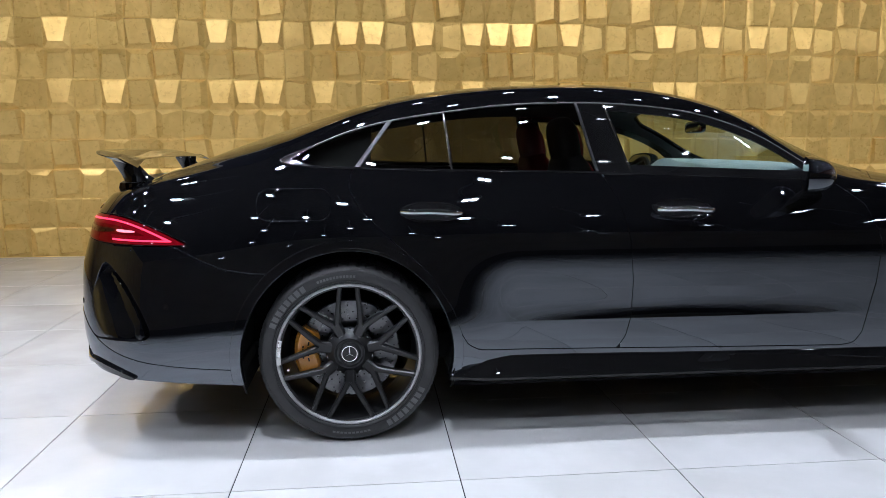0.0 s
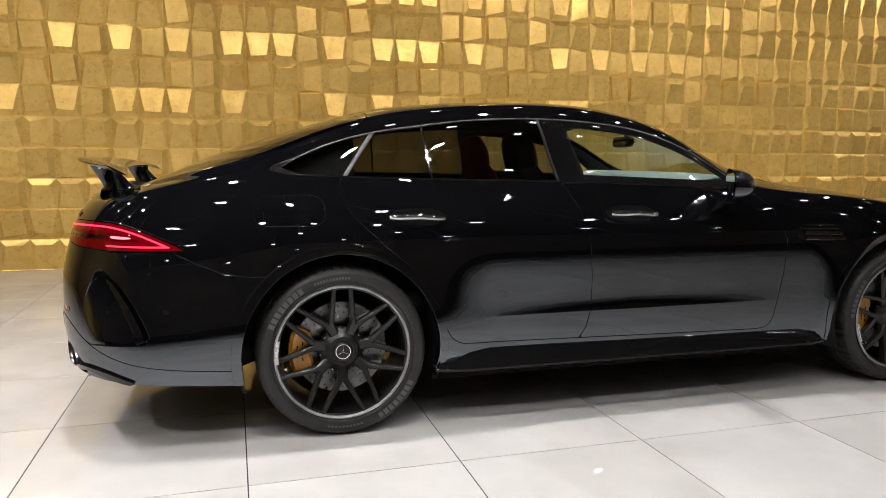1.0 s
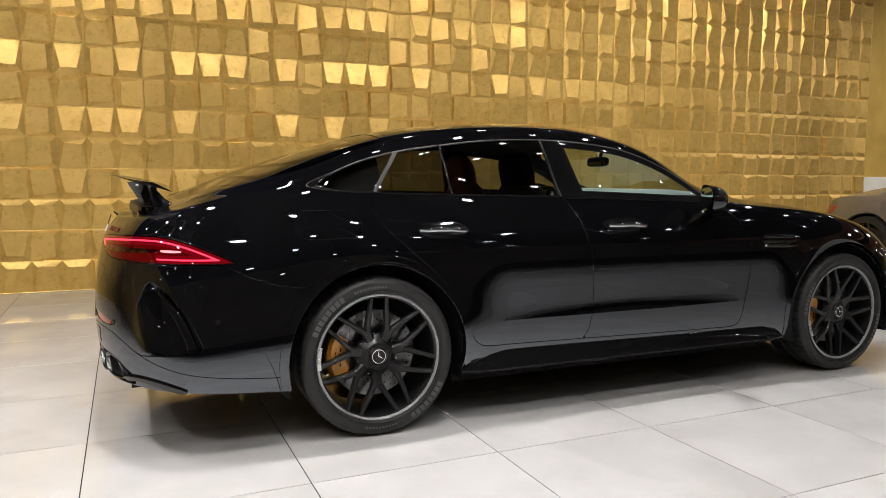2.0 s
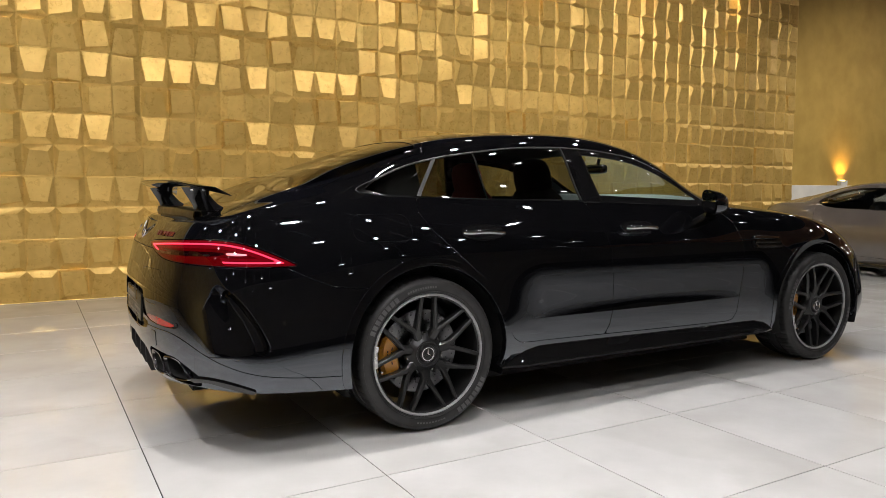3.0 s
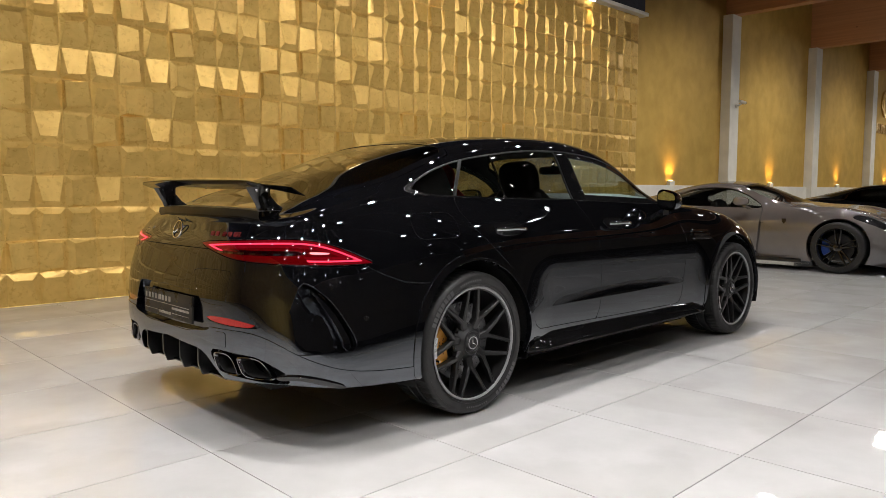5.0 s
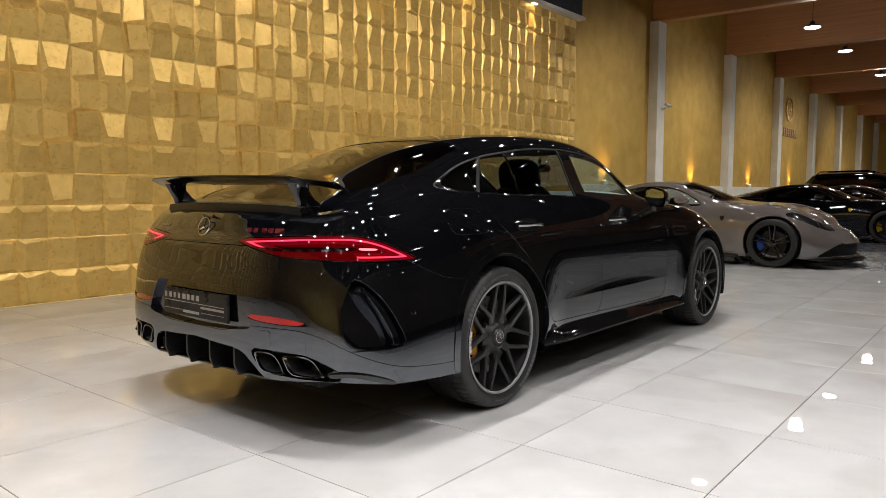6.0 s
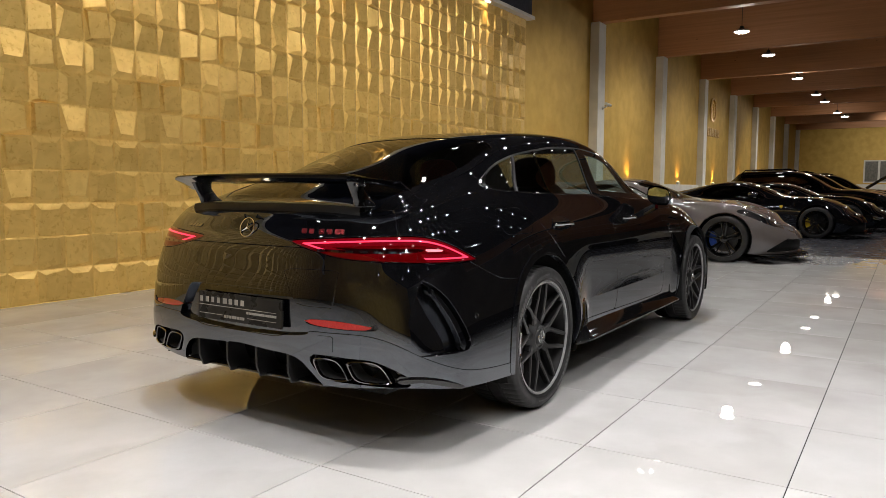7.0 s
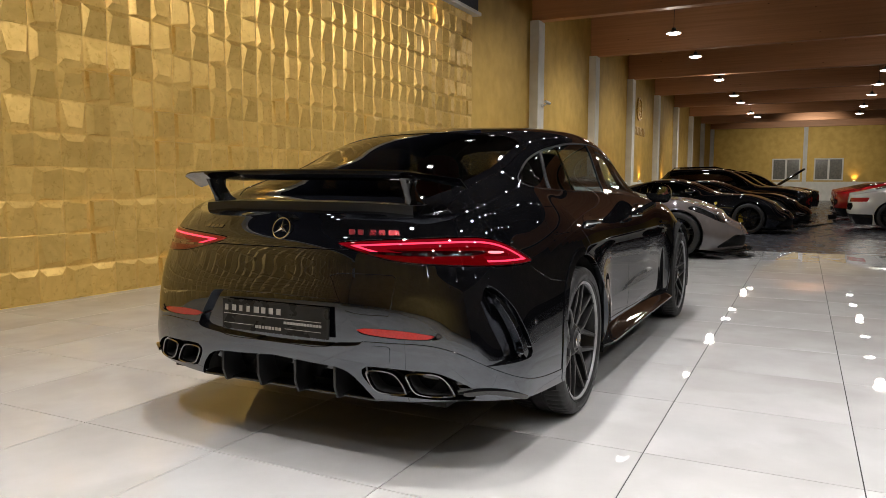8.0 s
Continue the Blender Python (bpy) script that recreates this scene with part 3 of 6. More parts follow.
def car_skin(c, nu=190, per=7):
    """The outer skin of a car from its curves; x runs forward from the rear axle."""
    x0, x1, lr, lf, pr, pf = c["ends"]
    fr = [0.0, 0.19, 0.41, 0.61, 0.80, 1.0]
    cur = {k: spline(c[k]) for k in ("zb", "yb", "zr", "yr", "zc", "rear", "front")}
    side = [spline(k) for k in c["side"]]
    zlow = c["low"]
    crown = spline(c.get("crown", [(-9, .7), (9, .7)]))
    stations = [("r", k / 44) for k in range(45)] + [("m", k / nu) for k in range(1, nu)] + [("f", k / 30) for k in range(30, -1, -1)]
    rows = []
    for zone, t in stations:
        squeeze = 1.0
        if zone == "r":
            phi = t * math.pi / 2
            squeeze = math.sin(phi) ** (2 / pr)
            x = x0 + lr * (1 - math.cos(phi) ** (2 / pr))
        elif zone == "f":
            phi = t * math.pi / 2
            squeeze = math.sin(phi) ** (2 / pf)
            x = x1 - lf * (1 - math.cos(phi) ** (2 / pf))
        else:
            x = x0 + lr + (x1 - lf - x0 - lr) * t
        zb, yb, zr, yr, zc = (float(cur[k](x)) for k in ("zb", "yb", "zr", "yr", "zc"))
        ctrl = [(float(s(x)), zlow + f * (zb - zlow)) for s, f in zip(side, fr)] + [(yb, zb)]
        ctrl += [(yr + (yb - yr) * 0.46 + 0.012, zb + (zr - zb) * 0.52), (yr, zr), (0.58 * yr, zr + float(crown(x)) * (zc - zr)), (0.0, zc)]
        ctrl += [(-a, b) for a, b in ctrl[-2:-4:-1]]
        p = np.array(ctrl)
        s = np.concatenate([[0], np.cumsum(np.linalg.norm(np.diff(p, axis=0), axis=1) ** 0.8 + 0.002)])
        sy, sz = spline(list(zip(s, p[:, 0]))), spline(list(zip(s, p[:, 1])))
        last = len(ctrl) - 3
        ts = np.concatenate([np.linspace(s[i], s[i + 1], per, endpoint=False) for i in range(last)] + [[s[last]]])
        if "crease" in c:
            zz = sz(ts)
            up = int(np.argmax(zz))
            extra = np.interp([c["crease"] + d for d in (-.011, -.004, -.001, .001, .004, .011)], zz[:up], ts[:up])
            ts = np.sort(np.concatenate([ts, extra]))
        y, z = sy(ts), sz(ts)
        y[-1] = 0.0
        y = np.maximum(y, 0) * squeeze
        xx = np.full_like(y, x)
        reach = min(lr, 0.5)
        if x < x0 + reach:
            w = 1 - (x - x0) / reach
            xx = x + (cur["rear"](z) - x0) * w * w * (3 - 2 * w)
        reach = min(lf, 0.5)
        if x > x1 - reach:
            w = 1 - (x1 - x) / reach
            xx = x + (cur["front"](z) - x1) * w * w * (3 - 2 * w)
        rows.append(np.stack([xx, y, z], 1))
    g = np.array(rows)
    if "shape" in c:
        g = c["shape"](g)
    full = np.concatenate([g * np.array([1, -1, 1]), g[:, -2::-1]], 1)
    du, dv = np.gradient(full, axis=0), np.gradient(full, axis=1)
    n = np.cross(du, dv)
    ln = np.linalg.norm(n, axis=2, keepdims=True)
    n = n / np.maximum(ln, 1e-9)
    # at the closed ends take the neighbour's direction
    n[0], n[-1] = n[2], n[-3]
    n[0, :, 1] = n[-1, :, 1] = 0
    n[0] /= np.linalg.norm(n[0], axis=1, keepdims=True)
    n[-1] /= np.linalg.norm(n[-1], axis=1, keepdims=True)
    a, b = full.shape[:2]
    mid = full[a // 2, b // 4]
    if n[a // 2, b // 4][1] * mid[1] < 0:
        n = -n
    idx = np.arange(a * b).reshape(a, b)
    quads = np.stack([idx[:-1, :-1], idx[1:, :-1], idx[1:, 1:], idx[:-1, 1:]], -1).reshape(-1, 4)
    v, nn = full.reshape(-1, 3), n.reshape(-1, 3)
    q = quads[len(quads) // 2 + b // 4]
    if np.dot(np.cross(v[q[1]] - v[q[0]], v[q[3]] - v[q[0]]), nn[q[0]]) < 0:
        quads = quads[:, ::-1]
    return Skin(v, nn, [tuple(int(i) for i in f) for f in quads])


# ---- the black saloon ----
HERO = {
    "ends": (-1.15, 3.92, 0.46, 0.8, 3.0, 2.9),
    "low": 0.20,
    "crease": 0.472,
    "side": [
        [(-1.15, .916), (-.6, .948), (0, .95), (.45, .88), (1.0, .872), (1.7, .872), (2.4, .88), (2.95, .90), (3.4, .88), (3.95, .80)],
        [(-1.15, .925), (-.6, .963), (0, .977), (.45, .943), (1.0, .926), (1.7, .926), (2.4, .936), (2.95, .96), (3.4, .93), (3.95, .845)],
        [(-1.15, .906), (-.6, .946), (0, .966), (.45, .934), (1.0, .916), (1.7, .916), (2.4, .927), (2.95, .95), (3.4, .923), (3.95, .85)],
        [(-1.15, .874), (-.6, .911), (0, .932), (.45, .911), (1.0, .895), (1.7, .895), (2.4, .905), (2.95, .924), (3.4, .90), (3.95, .83)],
        [(-1.15, .837), (-.6, .858), (0, .882), (.45, .868), (1.0, .853), (1.7, .853), (2.4, .862), (2.95, .883), (3.4, .86), (3.95, .79)],
    ],
    "yb": [(-1.15, .74), (-.6, .735), (-.25, .735), (0.1, .745), (.5, .75), (1.0, .752), (1.7, .757), (2.1, .765), (2.5, .775), (2.95, .77), (3.4, .71), (3.95, .60)],
    "zb": [(-1.15, .965), (-.6, 1.055), (-.25, 1.098), (.03, 1.088), (.42, 1.075), (1.02, 1.064), (1.97, 1.03), (2.4, 1.0), (2.95, .95), (3.4, .86), (3.95, .66)],
    "yr": [(-1.15, .58), (-.6, .575), (-.25, .585), (.0, .60), (.45, .615), (1.0, .62), (1.5, .612), (1.9, .61), (2.2, .645), (2.5, .66), (2.95, .62), (3.4, .55), (3.95, .45)],
    "zr": [(-1.15, .99), (-.9, 1.03), (-.6, 1.112), (-.25, 1.19), (0, 1.268), (.2, 1.312), (.45, 1.351), (.9, 1.386), (1.3, 1.373), (1.56, 1.33), (1.83, 1.234), (2.05, 1.115), (2.3, 1.04), (2.6, 1.012), (2.95, .975), (3.4, .885), (3.95, .68)],
    "zc": [(-1.15, 1.0), (-.8, 1.068), (-.545, 1.173), (-.297, 1.259), (.005, 1.356), (.208, 1.407), (.463, 1.443), (.88, 1.461), (1.25, 1.452), (1.53, 1.411), (1.81, 1.337), (2.1, 1.217), (2.4, 1.095), (2.62, 1.045), (2.95, 1.0), (3.4, .91), (3.95, .70)],
    "crown": [(-1.2, .7), (-.8, .74), (-.4, .8), (0, .85), (.5, .88), (1.0, .93), (1.6, .94), (2.0, .84), (2.4, .72), (2.8, .7), (3.95, .7)],
    "rear": [(.2, -1.055), (.3, -1.125), (.4, -1.156), (.5, -1.167), (.6, -1.169), (.7, -1.165), (.8, -1.143), (.9, -1.112), (1.0, -1.05), (1.1, -1.04)],
    "front": [(.15, 3.80), (.3, 3.90), (.5, 3.92), (.65, 3.88), (.8, 3.75), (1.0, 3.6)],
}
LEAN = ((.30, .36, .42, .4705, .52, .60, .66, .70, .75, .79, .82), (.05, .04, .0, -.015, -.01, .005, .0, -.02, -.06, -.12, -.2))
SCOOP = ((.4705, .4735, .495, .52, .555), (0, -.16, -.12, -.055, 0))


def hollow_doors(g):
    """Tucks the doors in below the shoulder and hollows them above the sill crease."""
    zs = np.linspace(.30, .82, 1041)
    mid = (zs[1:] + zs[:-1]) / 2
    lean, scoop = np.interp(mid, *LEAN), np.interp(mid, *SCOOP)
    for row in g:
        x = row[:, 0].mean()
        w = min(max((x - .36) / .34, 0), 1) * min(max((2.68 - x) / .3, 0), 1)
        w = w * w * (3 - 2 * w)
        if w > 0:
            deep = max(0.0, 1 - abs(x - 1.38) / .85) ** .6
            fall = np.concatenate([[0], np.cumsum((lean + deep * scoop) * (zs[1] - zs[0]))])
            fall -= fall[-1]
            up = int(np.argmax(row[:, 2] > .82)) + 1
            y82 = np.interp(.82, row[:up, 2], row[:up, 1])
            old = np.interp(np.clip(row[:, 2], .30, .82), row[:up, 2], row[:up, 1])
            row[:up, 1] += w * (y82 + np.interp(row[:up, 2], zs, fall) - old[:up]) * (row[:up, 2] < .82)
    return g


HERO["shape"] = hollow_doors
CAR_AT = pose(0.012, 4.607, 0, 0, 0, -0.42)
AXLES = (0.0, 2.951)
hero = tagged(new("black_saloon"), label="glossy black four-door sports saloon standing on pale tiles", category="car")
hero.matrix_basis = CAR_AT
skin = car_skin(HERO, 190, 12)
ARCH_R = 0.418


def arch(v, r):
    d = np.stack([np.hypot(v[:, 0] - a, v[:, 2] - 0.362) for a in AXLES], 1)
    return np.min(d, 1) - r


def side_only(v):
    return np.abs(v[:, 1]) - 0.45


def rear_q(v):
    """Runs round the tail from its middle to its flank."""
    return np.stack([np.abs(v[:, 1]) + (v[:, 0] + 1.05), np.zeros(len(v)), v[:, 2]], 1)


def on_tail(f):
    return lambda v: np.minimum(f(rear_q(v)), -0.45 - v[:, 0])


DLO = smooth_outline([(-.27, 1.122), (-.17, 1.10), (.03, 1.09), (.42, 1.078), (1.02, 1.067), (1.5, 1.05), (1.96, 1.034), (2.04, 1.06), (1.83, 1.205), (1.56, 1.303), (1.3, 1.344), (1.0, 1.36), (.68, 1.351), (.413, 1.321), (.186, 1.286), (0, 1.238), (-.16, 1.172)], 4)
dlo = both(polygon(DLO), side_only)
R_DOOR = [(.02, 1.088), (.006, 1.016), (.052, .929), (.181, .806), (.312, .691), (.413, .534), (.447, .436), (.475, .39), (.52, .365), (.60, .358), (1.10, .347), (1.135, .40), (1.157, .486), (1.163, .62), (1.151, .789), (1.117, .949), (1.056, 1.066), (.5, 1.079)]
F_DOOR = [(1.056, 1.066), (1.117, .949), (1.151, .789), (1.163, .62), (1.157, .486), (1.135, .40), (1.10, .347), (2.09, .327), (2.15, .335), (2.185, .38), (2.235, .6), (2.25, .77), (2.19, .93), (2.06, 1.03), (1.5, 1.052)]
r_door, f_door = both(polygon(R_DOOR), side_only), both(polygon(F_DOOR), side_only)
fuel = both(polygon(round_rect(-.351, .892, -.062, 1.013, .045)), lambda v: -v[:, 1] - 0.4)
light = on_tail(polygon(smooth_outline([(.215, .882), (.28, .896), (.6, .911), (.86, .915), (.99, .907), (1.1, .885), (1.21, .85), (1.29, .82), (1.325, .802), (1.18, .80), (.8, .811), (.52, .822), (.36, .846)], 4)))
BUMPER = [(-1.5, .862), (-1.0, .862), (-.9, .80), (-.665, .797), (-.56, .745), (-.47, .71), (-.37, .695), (-.2, .69), (-.2, .1), (-1.5, .1)]
bumper = both(polygon(BUMPER), lambda v: -0.2 - v[:, 0])
reargl = both(polygon([(-.80, -1), (-.80, .50), (-.70, .555), (-.2, .56), (.10, .555), (.14, .50), (.15, 0), (.15, -1)], axes=(0, 1)), lambda v: v[:, 2] - 1.03)
screen = both(polygon([(1.66, -1), (1.66, .5), (1.72, .565), (2.2, .60), (2.36, .56), (2.47, .3), (2.5, -1)], axes=(0, 1)), lambda v: v[:, 2] - 1.0)
tailgate = both(polygon([(-1.5, -1), (-1.5, .74), (-.98, .74), (-.86, .62), (-.70, .60), (-.2, .60), (.13, .59), (.18, .5), (.19, -1)], axes=(0, 1)), lambda v: np.minimum(v[:, 2] - 0.862, 0.3 - v[:, 0]))
bonnet = both(polygon([(2.44, -1), (2.42, .5), (2.3, .70), (2.5, .735), (2.95, .73), (3.4, .66), (3.7, .52), (3.78, -1)], axes=(0, 1)), lambda v: np.minimum(v[:, 2] - 0.7, v[:, 0] - 2.0))
plate_bay = both(polygon(smooth_outline([(-.6, .68), (.1, .678), (.30, .674), (.335, .65), (.41, .535), (.40, .51), (.3, .497), (.1, .488), (-.6, .488)], 4), axes=(1, 2)), lambda v: -0.9 - v[:, 0])
charge_flap = both(polygon(smooth_outline([(.285, .772), (.52, .775), (.535, .76), (.525, .64), (.50, .628), (.36, .632), (.32, .67), (.285, .74)], 4), axes=(1, 2)), lambda v: np.minimum(-0.9 - v[:, 0], -v[:, 1]))
valance_top = spline([(0, .486), (.15, .492), (.25, .517), (.42, .526), (.62, .523), (.77, .494), (.9, .45), (1.0, .418), (1.2, .366), (1.6, .326)])
valance_end = spline([(0, .275), (.5, .285), (.8, .302), (1.0, .296), (1.3, .272), (1.7, .25)])


def valance(v):
    return np.minimum(valance_top(rear_q(v)[:, 0]) - v[:, 2], bumper(v))


def tail_floor(v):
    return np.where(v[:, 0] < -0.2, v[:, 2] - valance_end(rear_q(v)[:, 0]) - .012, v[:, 2] - 0.245)


diffuser = both(polygon(smooth_outline([(-.3, .422), (.2, .42), (.33, .408), (.375, .38), (.42, .33), (.44, .27), (.3, .2), (-.3, .2)], 4), axes=(1, 2)), lambda v: -0.8 - v[:, 0])
tips_bay = both(polygon(smooth_outline([(.425, .43), (.6, .428), (.70, .42), (.80, .37), (.815, .335), (.79, .315), (.6, .318), (.47, .325), (.43, .36), (.405, .40)], 4), axes=(1, 2)), lambda v: -0.7 - v[:, 0])
reflector = on_tail(polygon(smooth_outline([(.285, .573), (.45, .577), (.64, .562), (.69, .548), (.52, .542), (.32, .552)], 4)))
blade = on_tail(polygon(smooth_outline([(.965, .722), (1.06, .66), (1.14, .585), (1.195, .51), (1.215, .458), (1.18, .449), (1.165, .50), (1.105, .585), (1.03, .66)], 4)))
vent = on_tail(polygon(smooth_outline([(.945, .738), (1.075, .675), (1.165, .59), (1.232, .50), (1.243, .46), (1.215, .444), (1.05, .442), (.88, .448), (.84, .50), (.85, .58), (.89, .67)], 4)))


def vent_depth(v):
    """How deep the bumper vent is: flush at its inner side, deepest under the crescent edge."""
    q = rear_q(v)[:, 0]
    t = np.clip((q - .86) / (.98 + np.clip(.70 - v[:, 2], 0, .25) * .85 - .86), 0, 1)
    return t * t * (3 - 2 * t)


GAP = 0.0022
shell = skin.cut(lambda v: np.minimum(arch(v, ARCH_R), tail_floor(v)))
doors_cut = either(r_door, f_door)
body = shell.cut(neg(dlo), 0.0).cut(neg(doors_cut), GAP).cut(neg(fuel), GAP * .7).cut(neg(light), GAP).cut(neg(reargl), 0.0).cut(neg(screen), 0.0)
main = body.cut(neg(tailgate), GAP).cut(neg(bumper), GAP).cut(neg(bonnet), GAP)
main.mesh("body", M_BLACK, hero, edge=0.014)
body.cut(tailgate, GAP).cut(neg(bumper), GAP).mesh("tailgate", M_BLACK, hero, edge=0.014)
tail = body.cut(bumper, GAP).cut(neg(reflector), 0.001)
upper_tail = tail.cut(neg(valance), 0.0015).cut(neg(plate_bay)).cut(neg(vent), 0.0).cut(neg(charge_flap), GAP * .6)
BUMPER_OB = upper_tail.mesh("rear_bumper", M_BLACK, hero, edge=0.03)
for sign in (-1, 1):
    on = body.cut(lambda v: v[:, 1] * sign, .3)
    on.cut(blade, 0.0).lift(-0.006).mesh("vent_blade", M_BLACK, BUMPER_OB, edge=0.03)
    bed = on.cut(vent, 0.0)
    Skin(bed.v - bed.n * (.052 * vent_depth(bed.v))[:, None], bed.n, bed.f).flat().mesh("vent_bed", M_BLACK, BUMPER_OB)
body.cut(charge_flap, GAP * .6).mesh("charge_flap", M_BLACK, BUMPER_OB, edge=0.012)
body.cut(plate_bay, -0.004).lift(-0.028).mesh("plate_bay", M_BLACK, BUMPER_OB)
for sign in (-1, 1):
    body.cut(reflector, 0.002).cut(lambda v, s=sign: v[:, 1] * s).lift(-0.003).mesh("reflector", M_REFLECTOR, BUMPER_OB, "red bumper reflector")
lower_tail = tail.cut(valance, 0.0015).cut(neg(plate_bay)).cut(neg(diffuser)).cut(neg(tips_bay)).lift(0.002)
VALANCE_OB = lower_tail.mesh("valance", M_BLACK, hero, edge=0.035)
corner_lip = on_tail(polygon(smooth_outline([(.80, .352), (.92, .356), (1.05, .34), (1.17, .306), (1.15, .297), (1.03, .325), (.92, .343), (.82, .338)], 3)))
for sign in (-1, 1):
    skin.refine(lambda v: np.where(v[:, 1] * sign > 0, corner_lip(v) + .04, -1), 3).cut(corner_lip).lift(.016).mesh("corner_lip", M_GLOSS, VALANCE_OB, "gloss black lip beside the exhaust", edge=.016)
tow_cover = both(on_tail(polygon(round_rect(.355, .445, .44, .512, .01))), lambda v: -v[:, 1])
skin.refine(lambda v: tow_cover(v) + .04, 3).cut(tow_cover).lift(.0042).mesh("tow_cover", M_BLACK, VALANCE_OB, "small square towing eye cover", edge=.002)
skin.cut(lambda v: np.minimum(np.minimum(diffuser(v) + 0.01, bumper(v)), v[:, 2] - .255)).lift(-0.10).mesh("diffuser_bed", M_GLOSS, VALANCE_OB)
for sign in (-1, 1):
    skin.cut(lambda v: np.minimum(np.minimum(tips_bay(v) + 0.006, v[:, 1] * sign), bumper(v))).lift(-0.06).mesh("exhaust_bay", M_GLOSS, VALANCE_OB)
body.cut(bonnet, GAP).mesh("bonnet", M_BLACK, hero, edge=0.014)
DOORS = {}
for sign in (-1, 1):
    sh = shell.cut(lambda v, s=sign: v[:, 1] * s, 0.3)
    DOORS["rear", sign] = sh.cut(r_door, GAP).cut(neg(dlo)).mesh("rear_door", M_BLACK, hero, edge=0.014)
    DOORS["front", sign] = sh.cut(f_door, GAP).cut(neg(dlo)).mesh("front_door", M_BLACK, hero, edge=0.014)
shell.cut(fuel, GAP * .7).mesh("fuel_flap", M_BLACK, hero, edge=0.01)
# near-black sheet close behind the panels, standing for the shade in their gaps
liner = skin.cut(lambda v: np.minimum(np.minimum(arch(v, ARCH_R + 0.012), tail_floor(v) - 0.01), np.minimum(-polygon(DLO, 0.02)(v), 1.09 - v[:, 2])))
liner.cut(neg(vent), 0.01).cut(neg(plate_bay), 0.01).cut(neg(diffuser), 0.01).cut(neg(tips_bay), 0.01).lift(-0.03).mesh("shade_shell", M_VOID, hero)

# ---- glass, trim and lamps of the saloon ----
SPLITS = ((.055, .03, 1.08, .19, 1.30), (.428, .43, 1.07, .40, 1.33), (1.03, 1.045, 1.06, .965, 1.37), (1.13, 1.195, 1.05, 1.085, 1.37))


def ahead_of(k, grow=0.0):
    _, xa, za, xb, zb = SPLITS[k]
    ln = math.hypot(xb - xa, zb - za)
    return lambda v: ((v[:, 0] - xa) * (zb - za) - (v[:, 2] - za) * (xb - xa)) / ln - grow


inner_dlo = lambda v: dlo(v) - 0.0035
for sign in (-1, 1):
    half = skin.cut(lambda v, s=sign: v[:, 1] * s, 0.3).cut(dlo, -0.006)
    edge_fine = skin.refine(lambda v, s=sign: np.where(v[:, 1] * s > .3, .03 - np.abs(dlo(v)), -1), 4)
    bars_fine = skin.refine(lambda v, s=sign: np.where(v[:, 1] * s > .3, dlo(v) + .02, -1), 3).cut(inner_dlo, -0.001)
    f, r = DOORS["front", sign], DOORS["rear", sign]
    half.cut(inner_dlo, -0.003).cut(neg(ahead_of(0)), 0.004).lift(-0.004).mesh("quarter_glass", M_TINT, hero, "dark tinted quarter glass")
    rear_g = half.cut(inner_dlo, -0.003).lift(-0.004)
    rear_g.cut(ahead_of(0), 0.004).cut(neg(ahead_of(1)), 0.003).mesh("vent_glass", M_TINT, r, "dark tinted fixed pane")
    rear_g.cut(ahead_of(1), 0.003).cut(neg(ahead_of(2)), 0.003).mesh("window_glass", M_TINT, r, "dark tinted door glass")
    rear_g.cut(ahead_of(3), 0.008).mesh("window_glass", M_CLEAR, f, "clear front door glass")
    half.cut(ahead_of(2), 0.004).cut(neg(ahead_of(3)), 0.0).lift(0.001).mesh("pillar_cover", M_GLOSS, hero, "gloss black pillar cover", edge=0.006)
    ring = edge_fine.cut(neg(inner_dlo), 0.0).cut(dlo, -0.0015)
    belt = lambda v: v[:, 2] - np.interp(v[:, 0], [-.28, -.17, .03, 1.02, 1.96, 2.05], [1.115, 1.112, 1.10, 1.077, 1.044, 1.045])
    ring.cut(belt).lift(0.002).mesh("window_trim", M_TRIM, hero, "brushed metal window trim", edge=0.006)
    ring.cut(neg(belt)).lift(0.002).mesh("belt_trim", M_GLOSS, hero, "gloss black belt trim", edge=0.006)
    tip_of = lambda v: .026 * np.clip((-.13 - v[:, 0]) / .14, 0, 1) - dlo(v)
    edge_fine.cut(dlo, .0005).cut(tip_of).cut(lambda v: -.13 - v[:, 0]).lift(.003).mesh("trim_tip", M_HANDLE, hero, "bright blade at the rear window corner", edge=.004)
    half.cut(lambda v: 0.034 - dlo(v)).cut(inner_dlo, 0.001).cut(ahead_of(3), 0.006).lift(0.0).mesh("window_seal", M_GLOSS, f, edge=0.006)
    for k, w in ((0, 0.007), (1, 0.004), (2, 0.0045), (3, 0.0035)):
        bars_fine.cut(ahead_of(k), -w).cut(neg(ahead_of(k)), -w).lift(0.002).mesh("window_bar", M_TRIM if k in (0, 2) else M_DARKCHROME, r if k < 3 else f, "bright metal window bar", edge=0.008)
    lamp = skin.refine(lambda v, s=sign: np.where(v[:, 1] * s > 0, light(v) + .03, -1), 4).cut(light, GAP)
    lens = lamp.mesh("tail_light", M_RED_LENS, hero, "dark red tail light, lit", edge=0.02)
    q_of = lambda v: rear_q(v)[:, 0]
    band = lambda v, a, b: np.minimum(light(v) - a, b - light(v))
    core = polygon(smooth_outline([(.36, .864), (.6, .866), (.88, .866), (.96, .858), (.88, .848), (.6, .846), (.42, .849)], 3))
    core_t = on_tail(core)
    lamp.cut(lambda v: light(v) - .004).cut(lambda v: 1.29 - q_of(v)).cut(lambda v: -core_t(v)).lift(.0006).mesh("light_halo", M_RED_DIM, lens, "dim red glowing lamp body")
